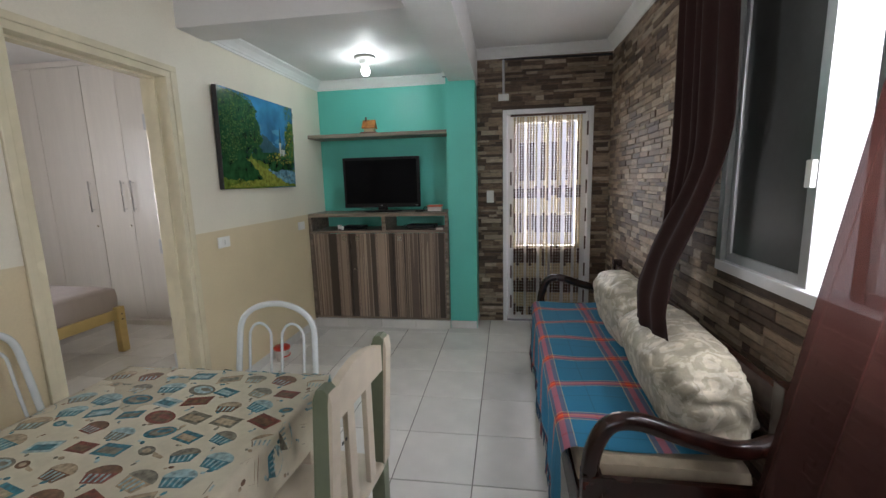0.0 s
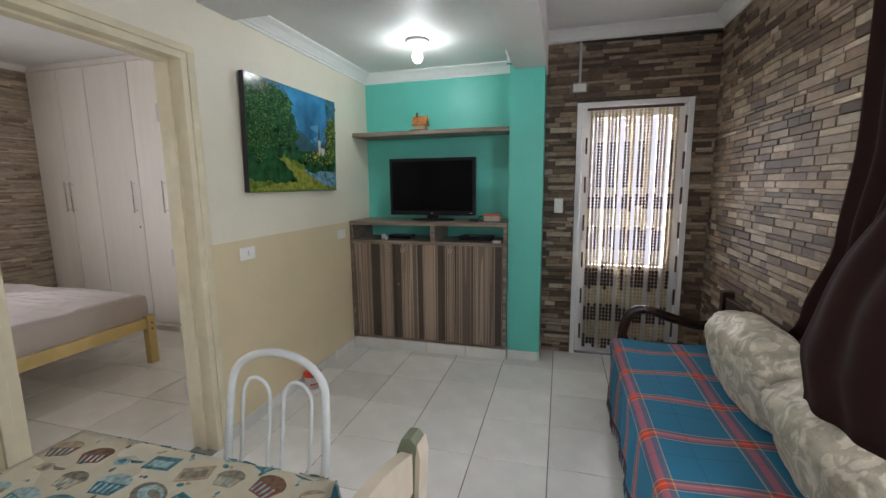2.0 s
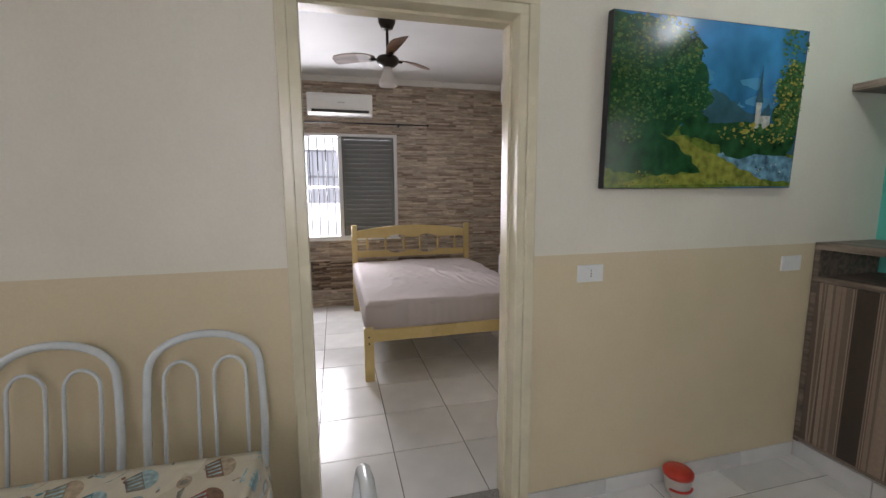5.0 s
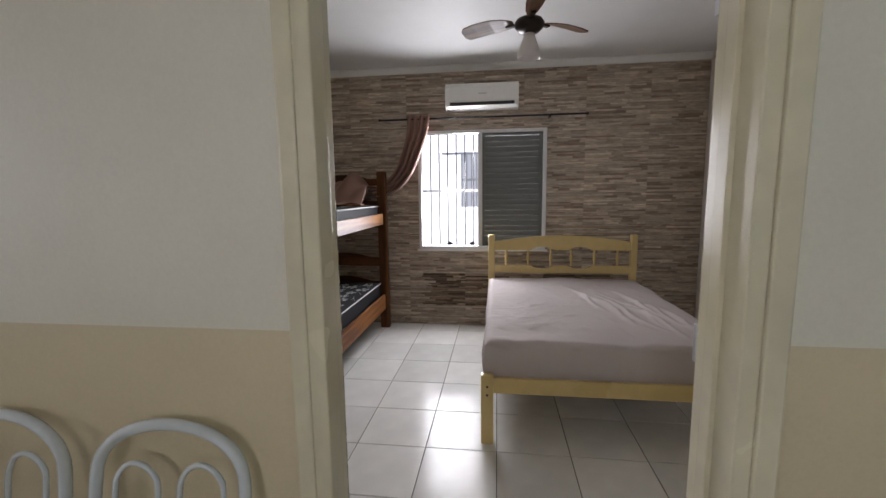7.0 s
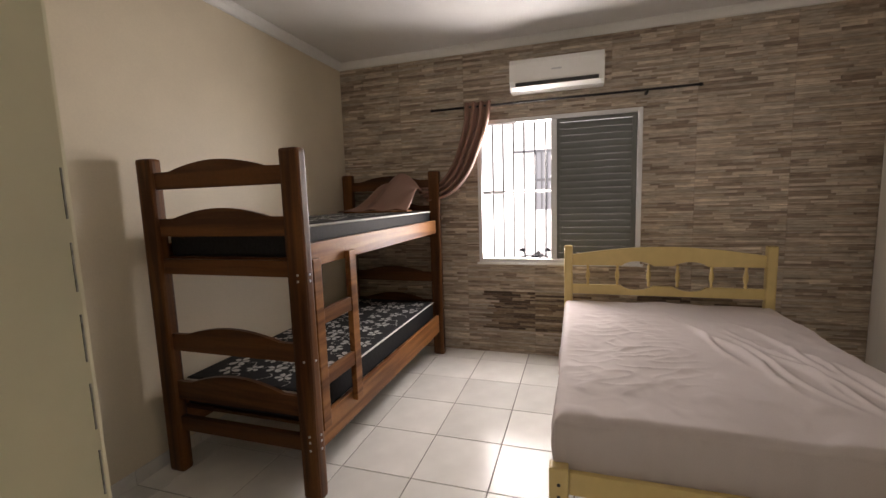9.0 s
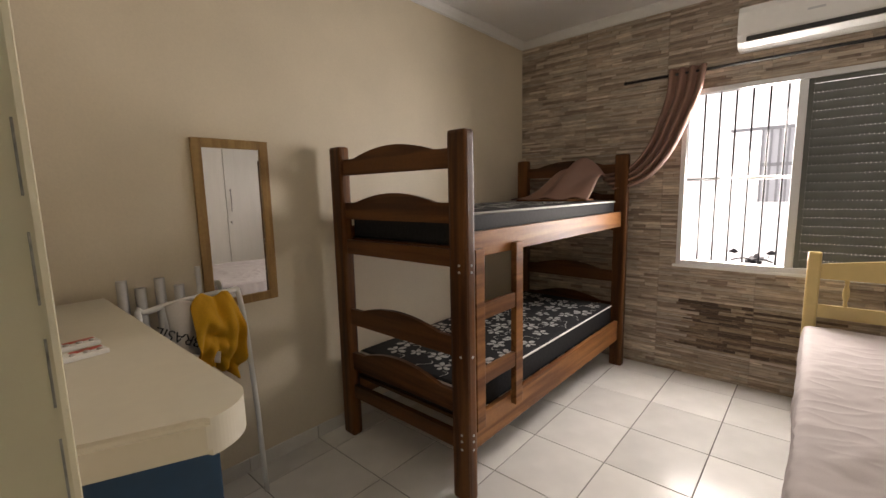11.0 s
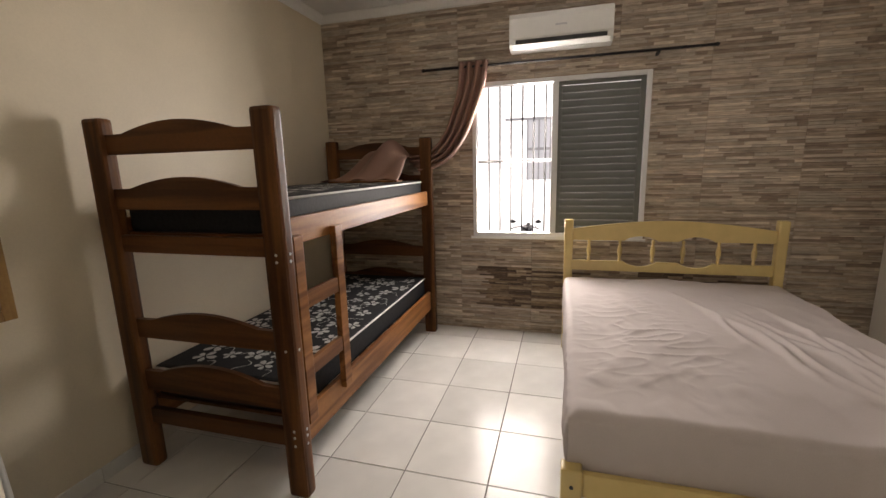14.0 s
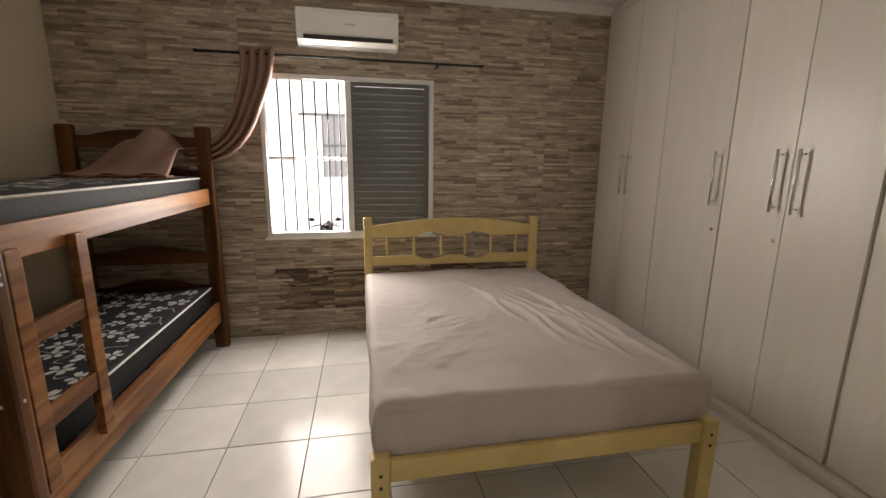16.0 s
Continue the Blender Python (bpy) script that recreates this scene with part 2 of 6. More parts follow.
for link in list(m_mirror.node_tree.links):
    if link.to_socket.name == "Roughness":
        m_mirror.node_tree.links.remove(link)
m_pine = wood("light_pine_frame", (0.30, 0.17, 0.06), (0.42, 0.26, 0.10), 2, 0.4, 30)
m_blue = mat("blue_laminate", (0.012, 0.055, 0.12), 0.5, grain=0.05)
m_top = mat("ivory_counter_top", (0.70, 0.66, 0.55), 0.35, grain=0.01, stain=0.03)
m_shirt_y = mat("yellow_cotton", (0.62, 0.33, 0.015), 0.8, grain=0.05, scale=200)
m_shirt_w = mat("white_cotton", (0.62, 0.59, 0.55), 0.8, grain=0.03, scale=200)
m_glass = clear("window_glass")
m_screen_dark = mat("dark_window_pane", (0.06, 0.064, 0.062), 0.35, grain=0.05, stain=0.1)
m_facade = mat("pale_facade", (0.72, 0.70, 0.67), 0.8, grain=0.03, scale=3, stain=0.05)
m_ground = mat("concrete_yard", (0.38, 0.37, 0.35), 0.85, grain=0.08, scale=6, stain=0.1)
m_stone = [mat("stone_dark_brown", (0.073, 0.045, 0.028), 0.6, grain=0.22, scale=20, stretch=(1, 1, 4), bump=0.3, stain=0.15, stain_scale=4, hue=0.06),
           mat("stone_brown", (0.129, 0.084, 0.053), 0.6, grain=0.22, scale=20, stretch=(1, 1, 4), bump=0.3, stain=0.15, stain_scale=4, hue=0.06),
           mat("stone_tan", (0.224, 0.159, 0.105), 0.6, grain=0.18, scale=20, stretch=(1, 1, 4), bump=0.3, stain=0.15, stain_scale=4, hue=0.06),
           mat("stone_beige", (0.310, 0.237, 0.163), 0.6, grain=0.16, scale=20, stretch=(1, 1, 4), bump=0.3, stain=0.12, stain_scale=4, hue=0.06),
           mat("stone_pale", (0.378, 0.305, 0.224), 0.6, grain=0.16, scale=20, stretch=(1, 1, 4), bump=0.3, stain=0.12, stain_scale=4, hue=0.06)]
m_slate = [mat("strip_umber", (0.294, 0.226, 0.175), 0.5, grain=0.16, scale=14, stretch=(1, 1, 6), stain=0.15, stain_scale=3, hue=0.04),
           mat("strip_taupe", (0.407, 0.328, 0.254), 0.5, grain=0.14, scale=14, stretch=(1, 1, 6), stain=0.15, stain_scale=3, hue=0.04),
           mat("strip_sand", (0.520, 0.435, 0.350), 0.5, grain=0.14, scale=14, stretch=(1, 1, 6), stain=0.12, stain_scale=3, hue=0.04),
           mat("strip_grey", (0.463, 0.401, 0.333), 0.5, grain=0.14, scale=14, stretch=(1, 1, 6), stain=0.12, stain_scale=3, hue=0.04),
           mat("strip_pale", (0.644, 0.559, 0.458), 0.5, grain=0.14, scale=14, stretch=(1, 1, 6), stain=0.12, stain_scale=3, hue=0.04)]

# stones and strips share meshes, so their grain follows the place they are laid in
for m in m_stone + m_slate:
    laid = m.node_tree.nodes.new("ShaderNodeNewGeometry")
    for node in [n for n in m.node_tree.nodes if n.bl_idname == "ShaderNodeMapping"]:
        m.node_tree.links.new(laid.outputs["Position"], node.inputs[0])
for m in (m_bunk, m_bunk_x, m_bunk_y):
    m.node_tree.nodes["Principled BSDF"].inputs["Specular IOR Level"].default_value = 0.25

# ---- mesh helpers ----
def put(name, bm, mats, parent=None, smooth=False):
    bmesh.ops.recalc_face_normals(bm, faces=bm.faces)
    me = bpy.data.meshes.new(name)
    bm.to_mesh(me)
    bm.free()
    for m in mats if isinstance(mats, (list, tuple)) else [mats]:
        me.materials.append(m)
    if smooth:
        for p in me.polygons:
            p.use_smooth = True
    ob = new(name, me)
    if parent:
        ob.parent = parent
    return ob


def add_box(bm, lo, hi, bevel=0.0, slot=0, m=None):
    made = bmesh.ops.create_cube(bm, size=1.0)["verts"]
    c = [(a + b) / 2 for a, b in zip(lo, hi)]
    s = [abs(b - a) for a, b in zip(lo, hi)]
    for v in made:
        v.co = Vector((c[0] + v.co.x * s[0], c[1] + v.co.y * s[1], c[2] + v.co.z * s[2]))
    faces = {f for v in made for f in v.link_faces}
    if bevel:
        edges = {e for v in made for e in v.link_edges}
        out = bmesh.ops.bevel(bm, geom=list(edges), offset=bevel, segments=2, affect="EDGES", profile=0.6)
        faces = set(out["faces"]) | {f for f in faces if f.is_valid}
        made = list({v for f in faces for v in f.verts})
    for f in faces:
        if f.is_valid:
            f.material_index = slot
    if m is not None:
        bmesh.ops.transform(bm, matrix=m, verts=made)
    return made


def box(name, lo, hi, material, bevel=0.0, parent=None):
    bm = bmesh.new()
    add_box(bm, lo, hi, bevel)
    return put(name, bm, material, parent)


def boxes(name, items, material, bevel=0.0, parent=None):
    """Several boxes: parts of their own under a parent, else one mesh."""
    if parent:
        return [box(name, lo, hi, material, bevel, parent) for lo, hi in items][0]
    bm = bmesh.new()
    for lo, hi in items:
        add_box(bm, lo, hi, bevel)
    return put(name, bm, material, parent)


def add_tube(bm, pts, r, n=10, slot=0, flat=1.0):
    pts = [Vector(p) for p in pts]
    rings = []
    side = None
    for i, p in enumerate(pts):
        d = (pts[min(i + 1, len(pts) - 1)] - pts[max(i - 1, 0)]).normalized()
        if side is None:
            side = d.orthogonal().normalized()
        side = (side - d * side.dot(d)).normalized()
        up = d.cross(side)
        rad = r[i] if isinstance(r, (list, tuple)) else r
        rings.append([bm.verts.new(p + rad * (math.cos(a) * side + flat * math.sin(a) * up)) for a in (2 * math.pi * k / n for k in range(n))])
    for a, b in zip(rings, rings[1:]):
        for k in range(n):
            f = bm.faces.new((a[k], a[(k + 1) % n], b[(k + 1) % n], b[k]))
            f.material_index, f.smooth = slot, True
    for ring in (rings[0], rings[-1]):
        bm.faces.new(ring).material_index = slot
    return rings


def tube(name, pts, r, material, parent=None, n=10):
    bm = bmesh.new()
    add_tube(bm, pts, r, n)
    return put(name, bm, material, parent)


def curve_pts(pts, steps=6):
    """Catmull-Rom through points."""
    p = [Vector(q) for q in pts]
    p = [2 * p[0] - p[1]] + p + [2 * p[-1] - p[-2]]
    out = []
    for i in range(1, len(p) - 2):
        for k in range(steps):
            t = k / steps
            a, b, c, d = p[i - 1:i + 3]
            out.append(0.5 * ((2 * b) + (c - a) * t + (2 * a - 5 * b + 4 * c - d) * t * t + (3 * b - a - 3 * c + d) * t ** 3))
    return out + [p[-2]]


def add_prism(bm, outline, origin, u, v, depth, slot=0):
    """A board: an outline in the plane of u and v, given thickness along their normal."""
    o, u, v, = Vector(origin), Vector(u), Vector(v)
    w = u.cross(v).normalized() * depth
    a = [bm.verts.new(o + u * x + v * y) for x, y in outline]
    b = [bm.verts.new(q.co + w) for q in a]
    fs = [bm.faces.new(a), bm.faces.new(b[::-1])]
    for i in range(len(a)):
        j = (i + 1) % len(a)
        fs.append(bm.faces.new((a[i], b[i], b[j], a[j])))
    for f in fs:
        f.material_index = slot


def prism(name, outline, origin, u, v, depth, material, parent=None):
    bm = bmesh.new()
    add_prism(bm, outline, origin, u, v, depth)
    return put(name, bm, material, parent)


def add_lathe(bm, profile, centre, n=20, slot=0, axis=None):
    """A turned shape: (radius, height) pairs round an upright axis."""
    rings = []
    for r, z in profile:
        rings.append([bm.verts.new(Vector(centre) + Vector((r * math.cos(2 * math.pi * k / n), r * math.sin(2 * math.pi * k / n), z))) for k in range(n)])
    for a, b in zip(rings, rings[1:]):
        for k in range(n):
            f = bm.faces.new((a[k], a[(k + 1) % n], b[(k + 1) % n], b[k]))
            f.material_index, f.smooth = slot, True
    for ring in (rings[0], rings[-1]):
        bm.faces.new(ring).material_index = slot


def lathe(name, profile, centre, material, parent=None, n=20):
    bm = bmesh.new()
    add_lathe(bm, profile, centre, n)
    return put(name, bm, material, parent)


def sheet(name, fn, nu, nv, material, parent=None, thick=0.0, uv=None):
    """A soft surface: fn(u, v) gives the place, for u and v from 0 to 1."""
    bm = bmesh.new()
    layer = bm.loops.layers.uv.new("cloth")
    g = [[bm.verts.new(fn(i / nu, j / nv)) for j in range(nv + 1)] for i in range(nu + 1)]
    for i in range(nu):
        for j in range(nv):
            f = bm.faces.new((g[i][j], g[i + 1][j], g[i + 1][j + 1], g[i][j + 1]))
            f.smooth = True
            for loop, (a, b) in zip(f.loops, ((i, j), (i + 1, j), (i + 1, j + 1), (i, j + 1))):
                loop[layer].uv = uv(a / nu, b / nv) if uv else (a / nu, b / nv)
    me = bpy.data.meshes.new(name)
    bm.to_mesh(me)
    bm.free()
    me.materials.append(material)
    ob = new(name, me)
    if parent:
        ob.parent = parent
    if thick:
        s = ob.modifiers.new("thickness", "SOLIDIFY")
        s.thickness, s.offset = thick, -1
    return ob


def thing(name, label, category, group="", at=(0, 0, 0)):
    ob = new(name)
    ob.location = at
    return tagged(ob, label, category, group)


def structure(ob, label=""):
    return tagged(ob, label, kind="structure")


# ---- the rooms ----
WX, WI = -1.60, -1.75          # wall with the bedroom door: living face, bedroom face
RX, EY, SY = 1.33, 4.62, -1.1  # window wall, entrance wall, unseen end wall
BX, BL, WF = -5.305, 0.03, 4.25  # bedroom: window wall, mirror wall, wardrobe front
D0, D1, DT = 1.86, 2.665, 2.09  # bedroom doorway
DJ = 1.82                      # its rebated jamb on the bedroom side
LC, NC, BC = 2.66, 2.49, 2.75  # ceilings: living, niche part, bedroom
PAINT = 1.155

# party wall, with the two paints on its living side
wall = structure(boxes("wall_party", [((WI, SY - 0.15, -0.1), (WX, DJ - 0.036, 2.9)), ((WI, D1 + 0.02, -0.1), (WX, 4.87, 2.9)), ((WI, DJ - 0.036, DT + 0.036), (WX, D1 + 0.02, 2.9))], m_bedwall), "cream plaster wall between living room and bedroom")
for nm, a, b, m in (("upper", PAINT, 2.7, m_cream), ("lower", 0.0, PAINT, m_cream_low)):
    items = [((WX, SY, a), (WX + 0.004, D0 - 0.06, b)), ((WX, D1 + 0.07, a), (WX + 0.004, 4.73, b))]
    if nm == "upper":
        items.append(((WX, D0 - 0.06, DT + 0.045), (WX + 0.004, D1 + 0.07, b)))
    boxes("wall_paint_" + nm, items, m, parent=wall)
structure(boxes("wall_niche", [((-1.75, 4.73, -0.1), (-0.19, 4.87, 2.9))], m_teal), "turquoise painted wall behind the television")
structure(boxes("wall_column", [((-0.19, 4.36, -0.1), (0.075, 4.87, 2.44))], m_teal), "turquoise painted square column")
structure(boxes("beam_long", [((-0.16, SY, 2.345), (0.085, 4.62, 2.9))], m_white), "white plastered ceiling beam")
structure(boxes("beam_cross", [((WX + 0.005, 2.80, 2.395), (-0.16, 3.05, 2.9))], m_white), "white plastered cross beam")
structure(boxes("column_capital", [((-0.215, 4.33, 2.40), (0.078, 4.37, 2.45)), ((-0.225, 4.32, 2.45), (0.08, 4.37, 2.49))], m_plaster, 0.006), "white plaster moulding on the column")
ext_wall = structure(boxes("wall_entrance", [((0.075, EY, -0.1), (0.325, EY + 0.16, 2.9)), ((1.166, EY, -0.1), (RX + 0.17, EY + 0.16, 2.9)), ((0.325, EY, 2.105), (1.166, EY + 0.16, 2.9))], m_stone[0]), "stacked stone wall round the entrance door")
W0, W1, WZ0, WZ1 = 0.55, 2.45, 1.02, 2.25
win_wall = structure(boxes("wall_window", [((RX, SY - 0.15, -0.1), (RX + 0.17, W0, 2.9)), ((RX, W1, -0.1), (RX + 0.17, EY, 2.9)), ((RX, W0, -0.1), (RX + 0.17, W1, WZ0)), ((RX, W0, WZ1), (RX + 0.17, W1, 2.9))], m_stone[0]), "stacked stone wall with a window")
# end wall out of view; its window opening is invented
structure(boxes("wall_kitchen_end", [((WX, SY - 0.15, -0.1), (-0.95, SY, 2.9)), ((0.55, SY - 0.15, -0.1), (RX, SY, 2.9)), ((-0.95, SY - 0.15, -0.1), (0.55, SY, 1.0)), ((-0.95, SY - 0.15, 2.2), (0.55, SY, 2.9))], m_cream), "unseen cream end wall with an added window opening")
structure(box("ceiling_living", (WX, SY, LC), (RX, EY, LC + 0.1), m_white), "white living room ceiling")
structure(box("ceiling_niche", (WX + 0.005, 3.05, NC), (-0.16, 4.73, NC + 0.1), m_white), "white lowered ceiling with a lamp")
structure(box("ceiling_bedroom", (BX - 0.1, BL - 0.1, BC), (WI, 4.95, BC + 0.1), m_white), "white bedroom ceiling")
structure(boxes("wall_mirror_side", [((BX - 0.15, BL - 0.15, -0.1), (WI, BL, 2.9))], m_bedwall), "cream bedroom wall")
structure(boxes("wall_wardrobe_side", [((BX - 0.15, 4.87, -0.1), (WI, 5.0, 2.9))], m_bedwall), "cream bedroom wall behind the wardrobe")
B0, B1, BZ0, BZ1 = 1.375, 2.725, 0.845, 2.105
bed_wall = structure(boxes("wall_bedroom_window", [((BX - 0.16, BL, -0.1), (BX, B0, 2.9)), ((BX - 0.16, B1, -0.1), (BX, 4.87, 2.9)), ((BX - 0.16, B0, -0.1), (BX, B1, BZ0)), ((BX - 0.16, B0, BZ1), (BX, B1, 2.9))], m_slate[0]), "taupe strip stone wall with a window")
floor_living = structure(box("floor_living", (WX, SY, -0.1), (RX, 4.9, -0.004), m_grout), "white ceramic tile floor with dark joints")
floor_bed = structure(box("floor_bedroom", (BX, BL, -0.1), (WI, 4.9, -0.004), m_grout), "white ceramic tile floor of the bedroom")
structure(box("floor_threshold", (WI, DJ - 0.036, -0.1), (WX, D1 + 0.02, 0.001), m_granite, 0.0), "grey granite door threshold")


def moulding(name, a, b, z, inward, size=0.085):
    """A cove moulding from a to b under a ceiling at z."""
    prof = [(0, 0), (size, 0), (size, -0.012), (size * 0.86, -0.018), (size * 0.62, -0.03), (size * 0.34, -0.055), (size * 0.24, -size * 0.8), (size * 0.14, -size * 0.82), (size * 0.14, -size), (0, -size)]
    bm = bmesh.new()
    a, b, inward = Vector((*a, z)), Vector((*b, z)), Vector((*inward, 0))
    ra = [bm.verts.new(a + inward * x + Vector((0, 0, y))) for x, y in prof]
    rb = [bm.verts.new(b + inward * x + Vector((0, 0, y))) for x, y in prof]
    for i in range(len(prof)):
        j = (i + 1) % len(prof)
        bm.faces.new((ra[i], ra[j], rb[j], rb[i]))
    bm.faces.new(ra), bm.faces.new(rb)
    return structure(put(name, bm, m_plaster), "white plaster cove moulding")


moulding("trim_crown_niche_left", (WX + 0.004, 3.05), (WX + 0.004, 4.73), NC, (1, 0))
moulding("trim_crown_niche_back", (WX, 4.73), (-0.19, 4.73), NC, (0, -1))
moulding("trim_crown_entrance", (0.085, EY), (RX, EY), LC, (0, -1))
moulding("trim_crown_window", (RX, SY), (RX, EY), LC, (-1, 0))
moulding("trim_crown_bed_left", (BX, BL), (WI, BL), BC, (0, 1), 0.06)
moulding("trim_crown_bed_window", (BX, BL), (BX, WF), BC, (1, 0), 0.06)

# bedroom doorway: jambs, casing and the leaf folded back
door_frame = structure(new("door_frame"), "cream enamelled wooden door frame")
boxes("jamb", [((WI - 0.040, DJ - 0.035, 0), (-1.66, DJ, DT)), ((-1.66, DJ - 0.035, 0), (WX + 0.012, D0, DT)), ((WI - 0.012, D1, 0), (WX + 0.012, D1 + 0.035, DT)), ((WI - 0.012, DJ - 0.035, DT), (WX + 0.012, D1 + 0.035, DT + 0.035))], m_frame, 0.004, door_frame)
boxes("stop", [((-1.70, D1 - 0.012, 0), (-1.66, D1, DT - 0.012)), ((-1.70, DJ, DT - 0.012), (-1.66, D1, DT))], m_frame, 0.002, door_frame)
boxes("casing", [((WX, D0 - 0.075, 0), (WX + 0.018, D0 - 0.036, DT + 0.036)), ((WX, D1 + 0.036, 0), (WX + 0.018, D1 + 0.08, DT + 0.036)), ((WX, D0 - 0.075, DT + 0.036), (WX + 0.018, D1 + 0.08, DT + 0.07))], m_frame, 0.005, door_frame)
boxes("strike_gap", [((WI - 0.034, DJ - 0.001, 0.62 + 0.062 * k), (WI - 0.0328, DJ + 0.0012, 0.62 + 0.062 * k + 0.042)) for k in range(14)], m_granite, 0, door_frame)
leaf = thing("bedroom_door", "cream enamelled wooden door folded back against the wall", "door")
box("leaf", (WI - 0.055, D1 + 0.045, 0.01), (WI - 0.02, D1 + 0.79, DT - 0.005), m_frame, 0.003, leaf)
boxes("hinge", [((WI - 0.03, D1 + 0.001, z), (WI - 0.006, D1 + 0.05, z + 0.09)) for z in (0.3, 1.05, 1.8)], m_bare_alu, 0.003, leaf)

# skirting tiles
def skirting(name, runs):
    base = structure(new(name), "white tile skirting")
    for (x0, y0), (x1, y1), (nx, ny) in runs:
        length = math.hypot(x1 - x0, y1 - y0)
        k, at = 0, 0.0
        while at < length - 0.01:
            w = min(0.402, length - at)
            ux, uy = (x1 - x0) / length, (y1 - y0) / length
            a = (x0 + ux * at, y0 + uy * at)
            b = (x0 + ux * (at + w - 0.004) + nx * 0.009, y0 + uy * (at + w - 0.004) + ny * 0.009)
            box("skirting_tile", (a[0], a[1], 0), (b[0], b[1], 0.075), m_skirt, 0.0015, base)
            at += w
    return base


skirting("baseboard_living", [((WX + 0.004, D1 + 0.08), (WX + 0.004, 4.30), (1, 0)), ((WX + 0.004, SY), (WX + 0.004, D0 - 0.08), (1, 0)), ((-0.185, 4.36), (0.075, 4.36), (0, -1)), ((0.075, 4.36), (0.075, 4.62), (1, 0))])
skirting("baseboard_bedroom", [((-5.0, BL), (-2.2, BL), (0, 1))])

# ---- entrance door ----
entrance = structure(new("door_entrance"), "white aluminium entrance door with barred glass")
boxes("frame", [((0.325, EY - 0.03, 0), (0.365, EY + 0.06, 2.105)), ((1.126, EY - 0.03, 0), (1.166, EY + 0.06, 2.105)), ((0.365, EY - 0.03, 2.065), (1.126, EY + 0.06, 2.105))], m_alu, 0.004, entrance)
boxes("stile", [((0.37, EY, 0.02), (0.455, EY + 0.045, 2.06)), ((1.02, EY, 0.02), (1.12, EY + 0.045, 2.06)), ((0.455, EY, 1.98), (1.02, EY + 0.045, 2.06)), ((0.455, EY, 0.70), (1.02, EY + 0.045, 0.79)), ((0.455, EY, 0.02), (1.02, EY + 0.045, 0.12)), ((0.73, EY + 0.012, 0.12), (0.76, EY + 0.04, 1.98))], m_alu, 0.004, entrance)
boxes("panel", [((0.455, EY + 0.018, 0.12), (0.73, EY + 0.03, 0.70)), ((0.76, EY + 0.018, 0.12), (1.02, EY + 0.03, 0.70))], m_alu, 0, entrance)
boxes("grille_bar", [((0.455, EY + 0.02, z), (1.02, EY + 0.04, z + 0.022)) for z in (1.09, 1.32, 1.54)] + [((x, EY + 0.022, 0.79), (x + 0.014, EY + 0.038, 1.98)) for x in (0.55, 0.64, 0.84, 0.93)], m_alu, 0.002, entrance)
pane = box("pane", (0.455, EY + 0.05, 0.79), (1.02, EY + 0.054, 1.98), m_glass, 0, entrance)
pane.visible_shadow = False
box("handle", (0.385, EY - 0.03, 1.0), (0.41, EY, 1.16), m_bare_alu, 0.004, entrance)

# wooden bead curtain on the door
beads = thing("bead_curtain", "cream and brown wooden bead curtain on the entrance door", "bead curtain")
BROWN, CREAM, PALE = mat("bead_brown", (0.055, 0.022, 0.014), 0.4), mat("bead_cream", (0.55, 0.46, 0.31), 0.5), mat("bead_pale", (0.5, 0.42, 0.42), 0.4)
for bead_mat in (CREAM, PALE):
    bead_nt = bead_mat.node_tree
    bead_mix, bead_through = bead_nt.nodes.new("ShaderNodeMixShader"), bead_nt.nodes.new("ShaderNodeBsdfTranslucent")
    bead_through.inputs[0].default_value = (0.62, 0.50, 0.33, 1)
    bead_mix.inputs[0].default_value = 0.1
    bead_nt.links.new(bead_nt.nodes["Principled BSDF"].outputs[0], bead_mix.inputs[1])
    bead_nt.links.new(bead_through.outputs[0], bead_mix.inputs[2])
    bead_nt.links.new(bead_mix.outputs[0], bead_nt.nodes["Material Output"].inputs[0])
bm = bmesh.new()
rng = random.Random(4)
BANDS = [(1.29, 1.38, 1.0), (0.96, 1.12, 0.6), (0.64, 0.80, 0.95), (0.35, 0.48, 0.9), (0.08, 0.20, 0.85)]
for i in range(25):
    x = 0.44 + i * 0.0255 + rng.uniform(-0.004, 0.004)
    if i in (4, 9, 13, 18, 22):
        continue
    z, low = 2.03, 0.09 + 0.04 * rng.random()
    dark = [(a - rng.uniform(0, 0.03), b + rng.uniform(-0.02, 0.01)) for a, b, share in BANDS if rng.random() < share]
    if i % 4 in (2, 3):
        dark.append((1.45, 1.80))
    while z > low:
        h = 0.024 if z > 0.85 else 0.03
        brown = any(a < z < b for a, b in dark)
        s = 0.0122 if z < 0.85 else 0.0102
        slot = 0 if brown else (1 if z > 1.93 or z < 1.3 or i % 5 else 2)
        add_tube(bm, [(x, EY - 0.05, z), (x, EY - 0.05, z - h * 0.2), (x, EY - 0.05, z - h * 0.75), (x, EY - 0.05, z - h * 0.98)], [s * 0.45, s, s, s * 0.45], 6, slot)
        z -= h
put("bead_strand", bm, [BROWN, CREAM, PALE], beads)
tagged(beads.children[0], kind="stuff")
box("rail", (0.40, EY - 0.06, 2.035), (1.09, EY - 0.04, 2.055), BROWN, 0.004, beads)
boxes("side_bead", [((1.105, EY - 0.045, 1.84 - 0.27 * k), (1.12, EY - 0.031, 1.97 - 0.27 * k)) for k in range(7)] + [((0.395, EY - 0.045, 1.70 - 0.31 * k), (0.41, EY - 0.031, 1.83 - 0.31 * k)) for k in range(6)], BROWN, 0.004, beads)

